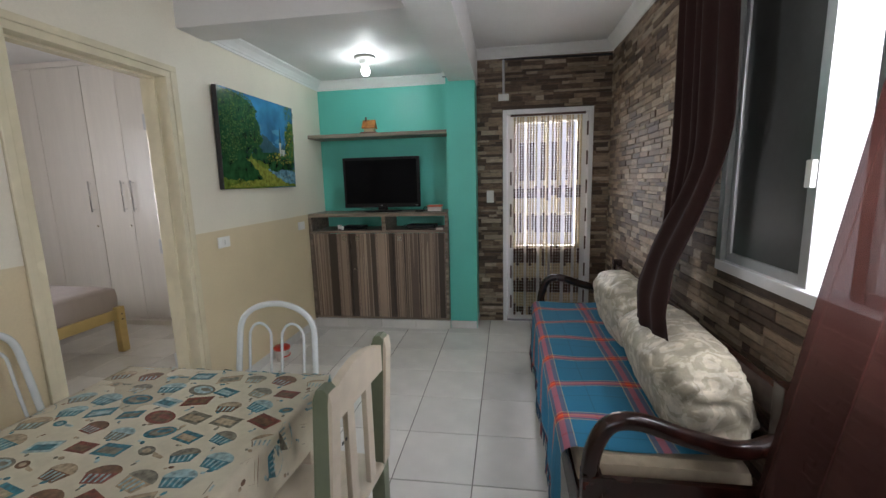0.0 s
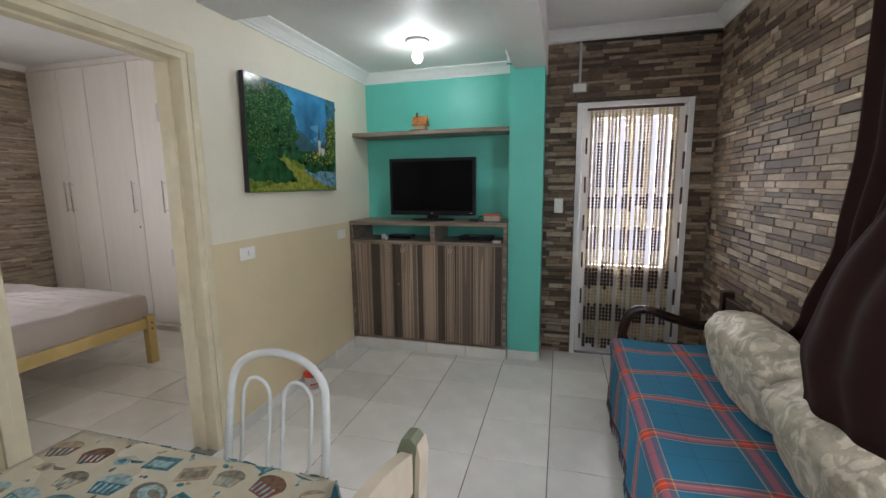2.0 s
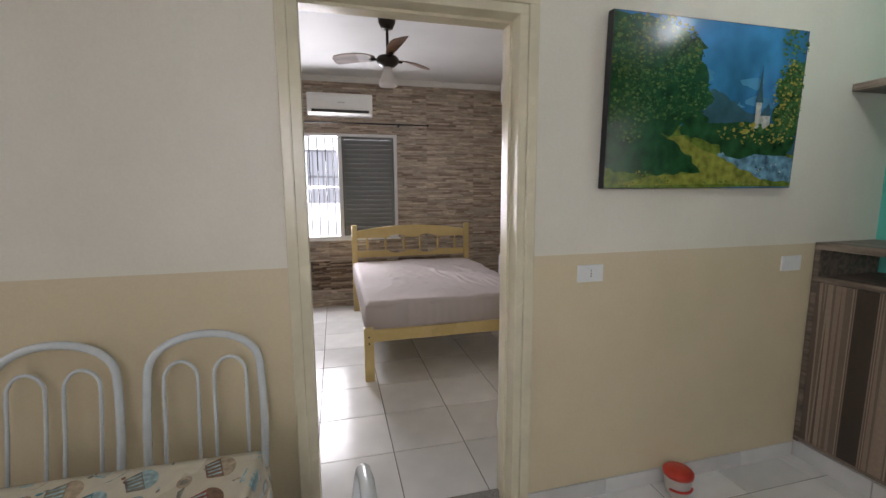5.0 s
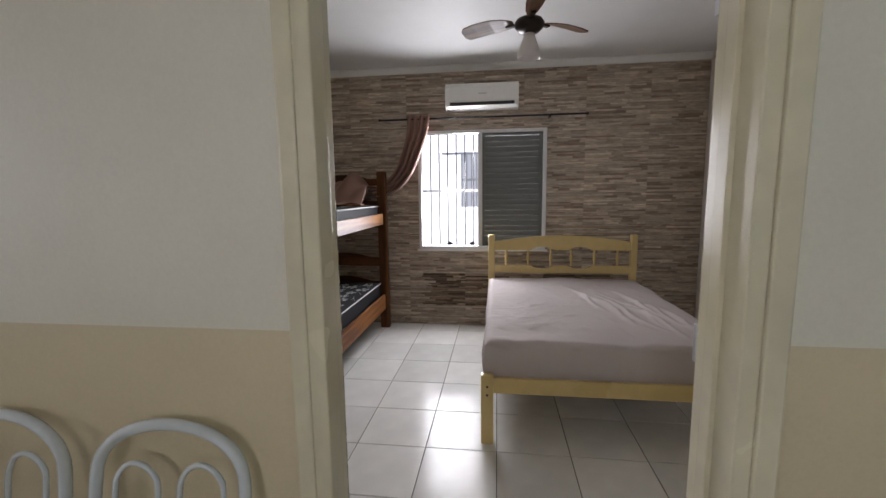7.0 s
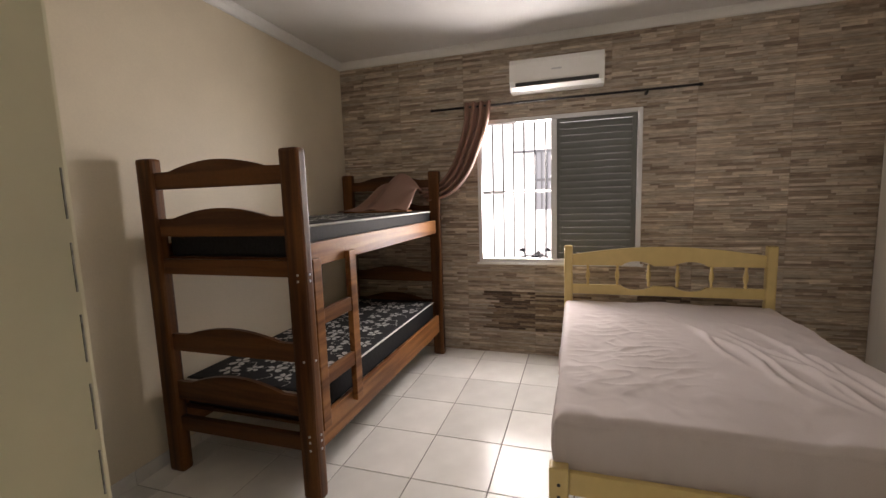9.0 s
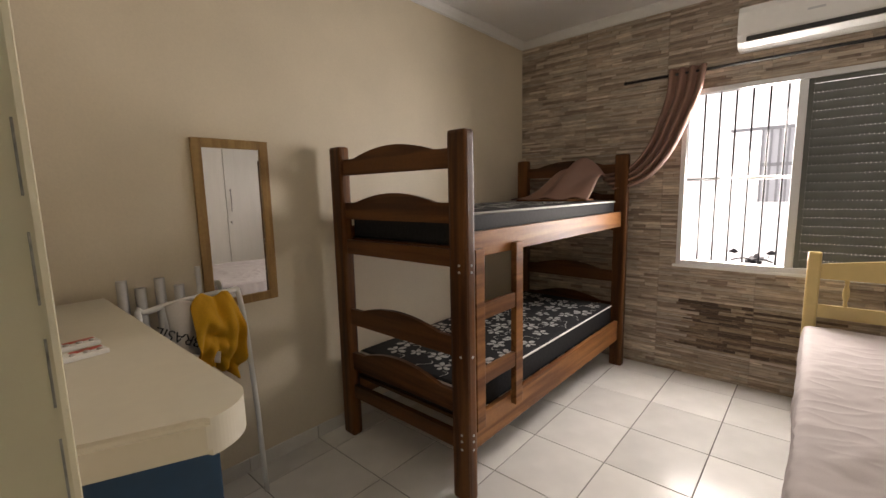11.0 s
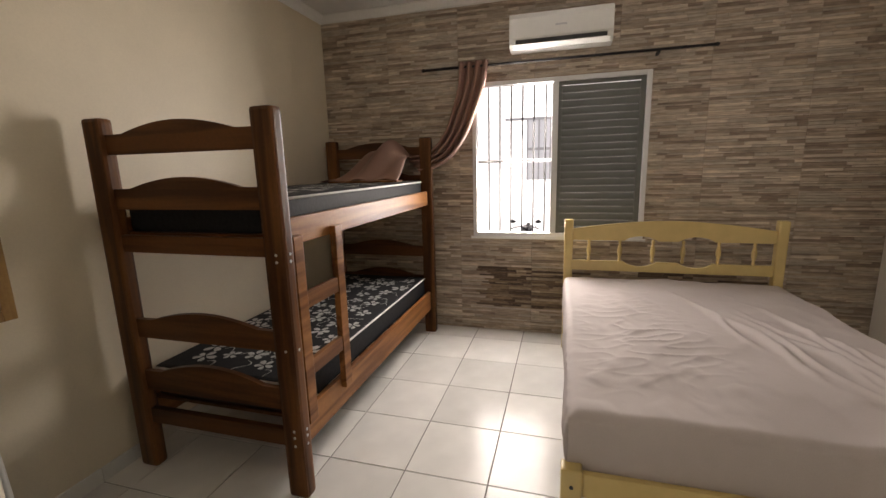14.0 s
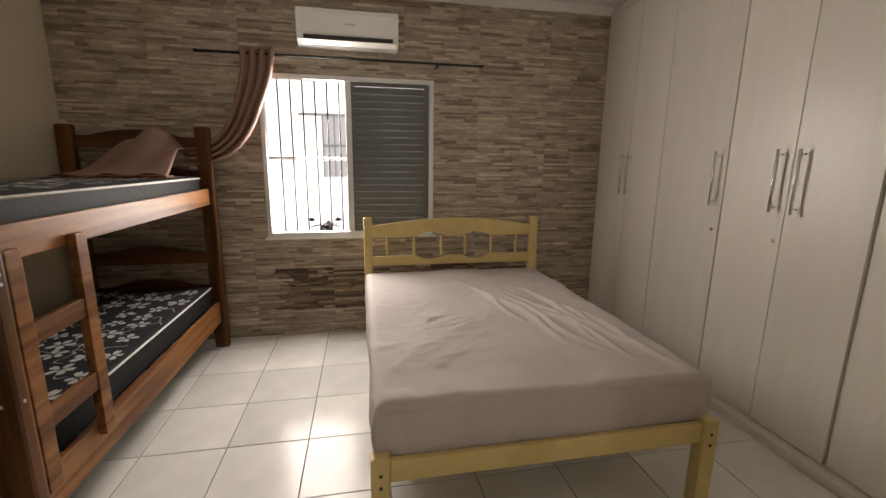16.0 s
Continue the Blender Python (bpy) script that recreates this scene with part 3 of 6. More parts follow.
sw = thing("light_switch", "white plastic light switch on the stone wall", "switch")
box("plate", (0.165, EY - 0.025, 1.225), (0.235, EY - 0.012, 1.345), m_plastic, 0.004, sw)
box("rocker", (0.187, EY - 0.029, 1.26), (0.213, EY - 0.025, 1.31), m_plastic, 0.001, sw)
cond = thing("surface_conduit", "grey surface conduit with a white junction box", "conduit")
tube("pipe", [(0.335, EY - 0.03, 2.56), (0.335, EY - 0.03, 2.25)], 0.011, m_bare_alu, cond)
box("junction_box", (0.285, EY - 0.045, 2.19), (0.385, EY - 0.012, 2.25), m_plastic, 0.005, cond)
tube("branch_pipe", [(0.335, EY - 0.03, 2.56), (1.31, EY - 0.03, 2.545)], 0.009, m_iron, cond)

# ---- living window ----
lw = structure(new("window_living"), "white aluminium sliding window with a dark shutter sash")
boxes("frame", [((RX - 0.015, W0, WZ0), (RX + 0.11, W0 + 0.045, WZ1)), ((RX - 0.015, W0, WZ0), (RX + 0.11, W1, WZ0 + 0.045)), ((RX - 0.015, W0, WZ1 - 0.045), (RX + 0.11, W1, WZ1))], m_alu, 0.004, lw)
boxes("sash", [((RX + 0.01, 2.375, WZ0 + 0.045), (RX + 0.04, 2.405, WZ1 - 0.045)), ((RX + 0.01, 1.885, WZ0 + 0.045), (RX + 0.04, 1.93, WZ1 - 0.045)), ((RX + 0.01, 1.93, WZ0 + 0.045), (RX + 0.04, 2.375, WZ0 + 0.085)), ((RX + 0.05, 0.595, WZ0 + 0.045), (RX + 0.08, 1.7, WZ0 + 0.085))], m_bare_alu, 0.003, lw)
# far jamb of the white frame: its shade painted with the shutter colour
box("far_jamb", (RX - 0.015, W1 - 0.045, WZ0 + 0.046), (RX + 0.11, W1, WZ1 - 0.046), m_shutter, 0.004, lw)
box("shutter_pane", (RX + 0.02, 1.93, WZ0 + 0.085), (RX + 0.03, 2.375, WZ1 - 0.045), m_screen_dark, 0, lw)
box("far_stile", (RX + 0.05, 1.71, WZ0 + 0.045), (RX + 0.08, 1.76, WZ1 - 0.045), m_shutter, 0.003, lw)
box("latch", (RX - 0.008, 1.89, 1.40), (RX + 0.01, 1.92, 1.49), m_plastic, 0.003, lw)
gp = box("pane", (RX + 0.06, 0.595, WZ0 + 0.085), (RX + 0.065, 1.7, WZ1 - 0.045), m_glass, 0, lw)
gp.visible_shadow = False
# pane for the invented opening in the unseen end wall
structure(box("kitchen_window_pane", (-0.95, SY - 0.09, 1.0), (0.55, SY - 0.085, 2.2), m_glass)).visible_shadow = False

# curtains of the living window
rod = thing("curtain_rod", "dark metal curtain rod over the living room window", "curtain rod")
tube("pole", [(RX - 0.1, 0.2, 2.42), (RX - 0.1, 2.95, 2.42)], 0.012, m_iron, rod)
boxes("bracket", [((RX - 0.11, y, 2.405), (RX - 0.001, y + 0.02, 2.435)) for y in (0.25, 2.9)], m_iron, 0.002, rod)


def along(keys, z):
    """A value between (height, value) keys, eased from key to key."""
    for (z0, a), (z1, b) in zip(keys, keys[1:]):
        if z >= z1:
            t = min(max((z0 - z) / (z0 - z1), 0), 1)
            return a + (b - a) * t * t * (3 - 2 * t)
    return keys[-1][1]


NEAR_EDGE = [(2.44, 2.20), (1.68, 2.16), (1.40, 2.24), (1.10, 2.21), (0.93, 2.12), (0.80, 2.04)]
FAR_EDGE = [(2.44, 2.79), (1.60, 2.77), (1.25, 2.82), (0.90, 2.97), (0.68, 3.16)]
SPLIT = [(2.44, 2.52), (1.60, 2.50), (1.20, 2.62), (0.95, 2.56), (0.78, 2.44)]


def dark_tail(u, v):
    # the near half, twisted forward and laid over the cushions
    z = 2.44 - 1.63 * v - 0.05 * v * u
    g = min(1.0, max(0.0, (v - 0.55) / 0.45))
    g = g * g * (3 - 2 * g)
    a, b = along(NEAR_EDGE, z), along(SPLIT, z)
    return Vector((RX - 0.125 + 0.015 * math.sin(u * 6.28 * 2.2 + 0.6 * v) * (1 - 0.45 * g) - 0.23 * g, a + (b - a) * u, z))


def dark_back(u, v):
    # the far half, swept back behind the cushions
    z = 2.44 - 1.74 * v
    a, b = along(SPLIT, max(z, 1.2)), along(FAR_EDGE, z)
    a += 0.25 * max(0.0, 1.2 - z)
    return Vector((RX - 0.105 + 0.015 * math.sin(u * 6.28 * 2.3 + 2.0 + 0.8 * v) - 0.05 * max(0, v - 0.7), a + (b - a) * u, z))


drape = thing("dark_curtain", "dark brown curtain bunched on the sofa cushions", "curtain")
sheet("tail_fold", dark_tail, 44, 40, m_curtain_dark, drape, thick=0.004)
sheet("back_fold", dark_back, 40, 36, m_curtain_dark, drape, thick=0.004)


def sheer_drape(u, v):
    left = 1.32 + 0.47 * v
    y = left + (0.2 - left) * u
    x = RX - 0.13 + 0.022 * math.sin(u * 6.28 * 9 + 1.5 * v) - 0.06 * v * (1 - u) ** 2
    return Vector((x, y, 2.44 - 2.3 * v))


sheer = sheet("sheer_curtain", sheer_drape, 90, 30, m_sheer, thick=0.003)
tagged(sheer, "sheer reddish brown curtain drawn to one side", "curtain")

# ---- niche: cabinet, television, shelf ----
CY0, CY1 = 4.30, 4.73
cab = thing("tv_cabinet", "striped walnut laminate cabinet with an open shelf", "cabinet")
boxes("body", [((-1.592, CY0, 1.125), (-0.193, CY1 - 0.005, 1.16)), ((-1.592, CY0, 0.965), (-0.193, CY1 - 0.005, 0.99)), ((-1.592, CY0, 0.09), (-1.565, CY1 - 0.005, 1.125)), ((-0.22, CY0, 0.09), (-0.193, CY1 - 0.005, 1.125)), ((-0.84, CY0, 0.99), (-0.80, CY1 - 0.005, 1.125)), ((-1.565, CY0 + 0.02, 0.09), (-0.22, CY1 - 0.005, 0.115))], m_walnut_x, 0.002, cab)
for a, b in ((-1.563, -1.168), (-1.164, -0.737), (-0.733, -0.222)):
    d = box("door", (a, CY0, 0.118), (b, CY0 + 0.018, 0.962), m_walnut, 0.0015, cab)
for x in (-1.225, -1.09, -0.665):
    boxes("handle", [((x - 0.02, CY0 - 0.009, 0.895), (x + 0.02, CY0 - 0.001, 0.905)), ((x - 0.02, CY0 - 0.009, 0.925), (x + 0.02, CY0 - 0.001, 0.935)), ((x - 0.02, CY0 - 0.009, 0.905), (x - 0.01, CY0 - 0.001, 0.925)), ((x + 0.01, CY0 - 0.009, 0.905), (x + 0.02, CY0 - 0.001, 0.925))], m_chrome, 0.001, cab)
box("lock", (-1.145, CY0 - 0.004, 0.60), (-1.13, CY0 - 0.001, 0.612), m_chrome, 0.001, cab)
plinth = structure(new("trim_plinth"), "white tile plinth under the cabinet")
for k in range(4):
    box("plinth_tile", (-1.592 + k * 0.352, CY0 + 0.004, 0), (-1.592 + k * 0.352 + 0.348, CY0 + 0.03, 0.088), m_skirt, 0.0015, plinth)

tv = thing("television", "black flat television on the cabinet", "television")
bm = bmesh.new()
add_box(bm, (-1.262, 4.46, 1.205), (-0.482, 4.50, 1.70), 0.008)
add_box(bm, (-1.15, 4.50, 1.26), (-0.6, 4.55, 1.64), 0.015)
put("case", bm, m_black, tv)
box("screen", (-1.235, 4.457, 1.245), (-0.509, 4.4595, 1.672), m_screen, 0, tv)
bm = bmesh.new()
add_lathe(bm, [(0.2, 0), (0.2, 0.008), (0.18, 0.014), (0.03, 0.02)], (0, 0, 0), 28)
bmesh.ops.transform(bm, matrix=Matrix.Translation((-0.872, 4.49, 1.16)) @ Matrix.Diagonal((1.0, 0.55, 1, 1)), verts=bm.verts)
add_box(bm, (-0.92, 4.475, 1.165), (-0.825, 4.51, 1.23), 0.004)
put("stand", bm, m_black, tv)
boxes("control", [((-0.88, 4.4575, 1.22), (-0.865, 4.4595, 1.226)), ((-0.53, 4.4575, 1.222), (-0.505, 4.4595, 1.226))], m_bare_alu, 0, tv)

sh = thing("wall_shelf", "walnut laminate wall shelf over the television", "shelf")
box("board", (-1.592, 4.42, 1.895), (-0.193, 4.728, 1.93), m_walnut_x, 0.002, sh)
house = thing("toy_house", "small wooden chalet ornament with an orange roof", "ornament")
HX, HY, HZ = -1.0, 4.55, 1.931
box("base", (HX - 0.075, HY - 0.05, HZ), (HX + 0.085, HY + 0.05, HZ + 0.018), mat("toy_brown", (0.12, 0.04, 0.02), 0.6), 0.002, house)
box("walls", (HX - 0.04, HY - 0.035, HZ + 0.018), (HX + 0.06, HY + 0.035, HZ + 0.06), mat("toy_cream", (0.45, 0.36, 0.22), 0.7), 0.002, house)
m_roof = mat("toy_roof", (0.42, 0.16, 0.04), 0.7, grain=0.2)
prism("roof", [(0, 0.075), (-0.056, -0.005), (-0.048, -0.012), (0, 0.058), (0.048, -0.012), (0.056, -0.005)], (HX - 0.055, HY, HZ + 0.062), (0, 1, 0), (0, 0, 1), 0.13, m_roof, house)
box("chimney", (HX - 0.03, HY - 0.012, HZ + 0.1), (HX - 0.015, HY + 0.006, HZ + 0.165), mat("toy_brown", (0.12, 0.04, 0.02), 0.6), 0.001, house)

tub = thing("storage_tub", "clear plastic tub with an orange lid on the cabinet", "storage tub")
box("bowl", (-0.40, 4.40, 1.162), (-0.265, 4.49, 1.205), m_tub, 0.008, tub)
box("lid", (-0.405, 4.395, 1.205), (-0.26, 4.495, 1.222), m_orange, 0.005, tub)
rem = thing("remote_control", "black remote control on the cabinet", "remote control")
box("body", (-0.52, 4.38, 1.161), (-0.44, 4.41, 1.176), m_black, 0.004, rem)
tape = thing("tape_roll", "small black roll on the cabinet", "roll")
bm = bmesh.new()
add_tube(bm, [(-0.425 + 0.02 * math.cos(a), 4.43, 1.185 + 0.02 * math.sin(a)) for a in (k * math.pi / 8 for k in range(17))], 0.004, 6)
put("ring", bm, m_black, tape)
rout = thing("router", "black router box with cables in the open shelf", "router")
box("case", (-1.30, 4.45, 0.991), (-1.08, 4.6, 1.02), m_black, 0.005, rout)
tube("cable", curve_pts([(-1.25, 4.45, 1.01), (-1.33, 4.38, 1.0), (-1.2, 4.34, 0.996), (-1.02, 4.4, 1.0)]), 0.004, m_black, rout, 6)
box("adapter", (-1.315, 4.36, 0.991), (-1.285, 4.40, 1.04), m_plastic, 0.004, rout)
box("adapter", (-1.27, 4.34, 0.991), (-1.25, 4.37, 1.03), m_plastic, 0.004, rout)
dec = thing("decoder_box", "black decoder box with loose cables", "decoder")
box("case", (-0.62, 4.44, 0.991), (-0.34, 4.62, 1.025), m_black, 0.005, dec)
tube("cable", curve_pts([(-0.7, 4.5, 1.0), (-0.62, 4.38, 1.03), (-0.55, 4.36, 1.045), (-0.52, 4.42, 1.03), (-0.6, 4.45, 1.03)]), 0.004, m_black, dec, 6)
dish = thing("soap_dish", "small grey dish at the shelf's edge", "dish")
box("dish", (-0.31, 4.30, 0.991), (-0.24, 4.36, 1.012), m_tub, 0.008, dish)


def socket(y, z, dark=True):
    s = thing("wall_socket", "white plastic wall socket on the painted wall", "socket", "sockets on the wall")
    box("plate", (WX + 0.004, y - 0.062, z - 0.038), (WX + 0.013, y + 0.062, z + 0.038), m_plastic, 0.004, s)
    box("insert", (WX + 0.013, y - 0.022, z - 0.022), (WX + 0.016, y + 0.022, z + 0.022), m_plastic, 0.002, s)
    if dark:
        boxes("hole", [((WX + 0.016, y - 0.003, z - 0.014 + 0.012 * k), (WX + 0.0165, y + 0.003, z - 0.009 + 0.012 * k)) for k in range(3)], m_iron, 0, s)


socket(3.015, 1.07)
socket(4.15, 1.06, False)

# painting
pic = thing("landscape_painting", "unframed landscape painting of a park and a church", "painting")
PX, P0, P1, Q0, Q1 = WX + 0.006, 3.035, 4.045, 1.432, 2.125
TILT_P = Matrix.Translation((PX + 0.02, 0, Q0)) @ Matrix.Rotation(radians(1.5), 4, "Y") @ Matrix.Translation((-PX - 0.02, 0, -Q0))
PAINTED = [mat("canvas_sky", (0.035, 0.20, 0.42), 0.18, grain=0.12, scale=6, stain=0.3, stain_scale=3), mat("canvas_cloud", (0.07, 0.25, 0.43), 0.18, grain=0.15, scale=8),
           mat("canvas_hill", (0.035, 0.10, 0.13), 0.18, grain=0.2, scale=10), mat("canvas_leaf", (0.038, 0.11, 0.028), 0.18, grain=0.35, scale=40),
           mat("canvas_leaf_light", (0.085, 0.17, 0.045), 0.18, grain=0.35, scale=50), mat("canvas_shade", (0.018, 0.075, 0.025), 0.18, grain=0.3, scale=20),
           mat("canvas_lawn", (0.13, 0.19, 0.03), 0.18, grain=0.3, scale=30), mat("canvas_path", (0.24, 0.26, 0.045), 0.18, grain=0.25, scale=30),
           mat("canvas_river", (0.13, 0.27, 0.36), 0.18, grain=0.35, scale=30), mat("canvas_wall", (0.45, 0.46, 0.40), 0.18, grain=0.2, scale=40),
           mat("canvas_yellow", (0.34, 0.30, 0.05), 0.18, grain=0.3, scale=50)]
body = box("canvas", (PX, P0, Q0), (PX + 0.034, P1, Q1), m_iron, 0.002, pic)
prng = random.Random(11)
LAY = [0]


def paint(bm, pts, slot, jag=0.0, n=1):
    """A painted patch: corners in canvas units (0 to 1), its edge broken up as by a brush."""
    out = []
    for (x0, y0), (x1, y1) in zip(pts, pts[1:] + pts[:1]):
        for k in range(n):
            t = k / n
            inside = 0.02 < x0 + (x1 - x0) * t < 0.98
            out.append((x0 + (x1 - x0) * t + (prng.uniform(-jag, jag) if inside else 0), y0 + (y1 - y0) * t + prng.uniform(-jag, jag)))
    LAY[0] += 1
    d = PX + 0.0345 + LAY[0] * 0.000003
    f = bm.faces.new([bm.verts.new((d, P0 + min(max(x, 0.004), 0.996) * (P1 - P0), Q0 + min(max(y, 0.004), 0.996) * (Q1 - Q0))) for x, y in out])
    f.material_index = slot


bm = bmesh.new()
paint(bm, [(0, 0), (1, 0), (1, 1), (0, 1)], 0)
for k in range(14):
    x, y = prng.uniform(0.42, 0.9), prng.uniform(0.5, 0.75)
    paint(bm, [(x + prng.uniform(0.03, 0.09) * math.cos(a), y + prng.uniform(0.02, 0.05) * math.sin(a)) for a in (i * 0.7 for i in range(9))], 1 if k % 2 else 0)
paint(bm, [(0.35, 0.35), (0.45, 0.55), (0.52, 0.62), (0.6, 0.55), (0.7, 0.48), (0.85, 0.42), (1, 0.4), (1, 0.2), (0.35, 0.2)], 2, 0.01, 4)
paint(bm, [(0, 0), (1, 0), (1, 0.22), (0.6, 0.3), (0.3, 0.4), (0, 0.4)], 6, 0.01, 4)
paint(bm, [(0.55, 0.22), (0.75, 0.25), (1, 0.2), (1, 0.04), (0.8, 0.06), (0.65, 0.14)], 8, 0.01, 4)
paint(bm, [(0.29, 0.31), (0.36, 0.32), (0.5, 0.23), (0.7, 0.13), (0.88, 0.02), (0.05, 0.02), (0.2, 0.07), (0.46, 0.09), (0.40, 0.19), (0.32, 0.27)], 7, 0.01, 4)
paint(bm, [(0, 0.14), (0.05, 0.1), (0.25, 0.08), (0.48, 0.1), (0.42, 0.2), (0.3, 0.3), (0.15, 0.42), (0, 0.45)], 5, 0.012, 5)
paint(bm, [(0.36, 0.34), (0.5, 0.3), (0.62, 0.2), (0.95, 0.22), (1, 0.32), (0.8, 0.42), (0.5, 0.42), (0.4, 0.5)], 5, 0.02, 5)
paint(bm, [(0, 0.3), (0.3, 0.32), (0.42, 0.45), (0.5, 0.55), (0.46, 0.7), (0.44, 0.86), (0.34, 0.93), (0.2, 0.97), (0, 0.99)], 5, 0.02, 6)
paint(bm, [(0.84, 0.35), (1, 0.35), (1, 0.82), (0.93, 0.8), (0.86, 0.62)], 3, 0.02, 5)
for cx, cy, rx, ry, count, slots in ((0.2, 0.80, 0.24, 0.2, 1100, (3, 4, 3, 5, 3, 5, 4, 6)), (0.3, 0.55, 0.2, 0.14, 560, (3, 5, 5, 4)), (0.1, 0.5, 0.1, 0.24, 520, (3, 4, 5)), (0.92, 0.6, 0.09, 0.22, 380, (10, 4, 3)), (0.92, 0.9, 0.08, 0.1, 90, (3, 4)), (0.75, 0.34, 0.22, 0.06, 420, (3, 5, 10, 5)), (0.15, 0.06, 0.15, 0.05, 50, (4, 10, 6)), (0.4, 0.03, 0.4, 0.02, 40, (6, 10, 4)), (0.85, 0.12, 0.13, 0.05, 26, (9, 5, 8))):
    for k in range(count):
        a, q = prng.uniform(0, 6.28), math.sqrt(prng.random())
        x, y, s = cx + rx * q * math.cos(a), cy + ry * q * math.sin(a), prng.uniform(0.003, 0.011)
        if count in (26, 40, 50):
            s *= 0.7
        paint(bm, [(x + s * prng.uniform(0.5, 1.2) * math.cos(b), y + s * prng.uniform(0.5, 1.2) * math.sin(b)) for b in (i * 0.9 for i in range(7))], slots[k % len(slots)])
paint(bm, [(0.735, 0.38), (0.735, 0.55), (0.765, 0.55), (0.765, 0.38)], 9)
paint(bm, [(0.728, 0.54), (0.742, 0.63), (0.75, 0.78), (0.758, 0.63), (0.772, 0.54)], 2)
paint(bm, [(0.765, 0.38), (0.765, 0.46), (0.82, 0.46), (0.82, 0.38)], 9)
paint(bm, [(0.76, 0.46), (0.805, 0.54), (0.825, 0.46)], 2)
for k in range(30):
    x, y, s = prng.uniform(0.66, 0.88), prng.uniform(0.33, 0.42), prng.uniform(0.008, 0.02)
    paint(bm, [(x + s * math.cos(b), y + s * math.sin(b)) for b in (i * 0.9 for i in range(7))], (3, 10, 5)[k % 3])
for f in bm.faces:
    f.normal_update()
    if f.normal.x < 0:
        f.normal_flip()
me = bpy.data.meshes.new("picture")
bm.to_mesh(me)
bm.free()
for m in PAINTED:
    me.materials.append(m)
new("picture", me).parent = pic
pic.matrix_world = TILT_P

# cable over the column
cable = thing("loose_cable", "thin dark cable stretched across the column top", "cable")
tube("wire", curve_pts([(-0.215, 4.353, 2.385), (-0.06, 4.351, 2.372), (0.078, 4.351, 2.358)], 4), 0.004, m_iron, cable, 6)

# ceiling lamp
pl = thing("ceiling_lamp", "white ceramic ceiling lamp with a lit bulb", "ceiling lamp")
LX, LY = -0.806, 3.95
lathe("rose", [(0.085, 0), (0.09, -0.012), (0.08, -0.022), (0.062, -0.028), (0.05, -0.045), (0.042, -0.06), (0.03, -0.062)], (LX, LY, NC - 0.001), m_plastic, pl, 28)
bulb = lathe("bulb", [(0.014, 0), (0.02, -0.012), (0.034, -0.035), (0.038, -0.055), (0.034, -0.075), (0.02, -0.09), (0.004, -0.095)], (LX, LY, NC - 0.06), glow("lit_bulb", (0.93, 1.0, 0.98), 8), pl, 20)
bulb.visible_shadow = False

# bucket on the floor
bk = thing("plastic_pot", "small clear plastic pot with a red lid on the floor", "pot")
lathe("pot", [(0.048, 0.001), (0.05, 0.01), (0.06, 0.09), (0.06, 0.1)], (-1.505, 3.475, 0), m_tub, bk, 20)
lathe("lid", [(0.066, 0.098), (0.067, 0.115), (0.06, 0.122), (0.01, 0.124)], (-1.505, 3.475, 0), m_red, bk, 20)
bm = bmesh.new()
add_tube(bm, [(-1.505 + 0.061 * math.cos(a), 3.475 + 0.061 * math.sin(a), 0.045) for a in (k * math.pi / 12 - 1.3 for k in range(9))], 0.006, 6)
put("print", bm, m_red, bk)

# ---- dining table and chairs ----
TX0, TX1, TY0, TY1, TZ = -1.12, -0.285, 0.52, 1.745, 0.76
table = thing("dining_table", "dining table under a printed oilcloth", "table")
boxes("leg", [((x, y, 0), (x + 0.05, y + 0.05, TZ - 0.03)) for x in (TX0 + 0.05, TX1 - 0.1) for y in (TY0 + 0.05, TY1 - 0.1)], m_cream_wood, 0.004, table)
box("top", (TX0 + 0.01, TY0 + 0.01, TZ - 0.03), (TX1 - 0.01, TY1 - 0.01, TZ - 0.004), m_cream_wood, 0.004, table)
cloth = thing("tablecloth", "cream oilcloth printed with teal and brown kitchen motifs", "tablecloth")


def cloth_fn(u, v):
    # flat on the top, falling over the edges
    x, y = (u - 0.5) * 1.14, (v - 0.5) * 1.53
    hx, hy = (TX1 - TX0) / 2, (TY1 - TY0) / 2
    ox, oy = max(0, abs(x) - hx), max(0, abs(y) - hy)
    drop = max(ox, oy)
    px, py = min(abs(x), hx) + 0.05 * ox, min(abs(y), hy) + 0.05 * oy
    if drop > 0:
        wave = 0.012 * math.sin(9 * x + 3) * math.cos(8 * y) * min(1, drop * 12)
        px, py = px + abs(wave) * (ox > 0), py + abs(wave) * (oy > 0)
    return Vector(((TX0 + TX1) / 2 + math.copysign(px, x), (TY0 + TY1) / 2 + math.copysign(py, y), TZ - drop))


sheet("cloth", cloth_fn, 60, 76, m_cloth, cloth)
trng = random.Random(21)
bm = bmesh.new()


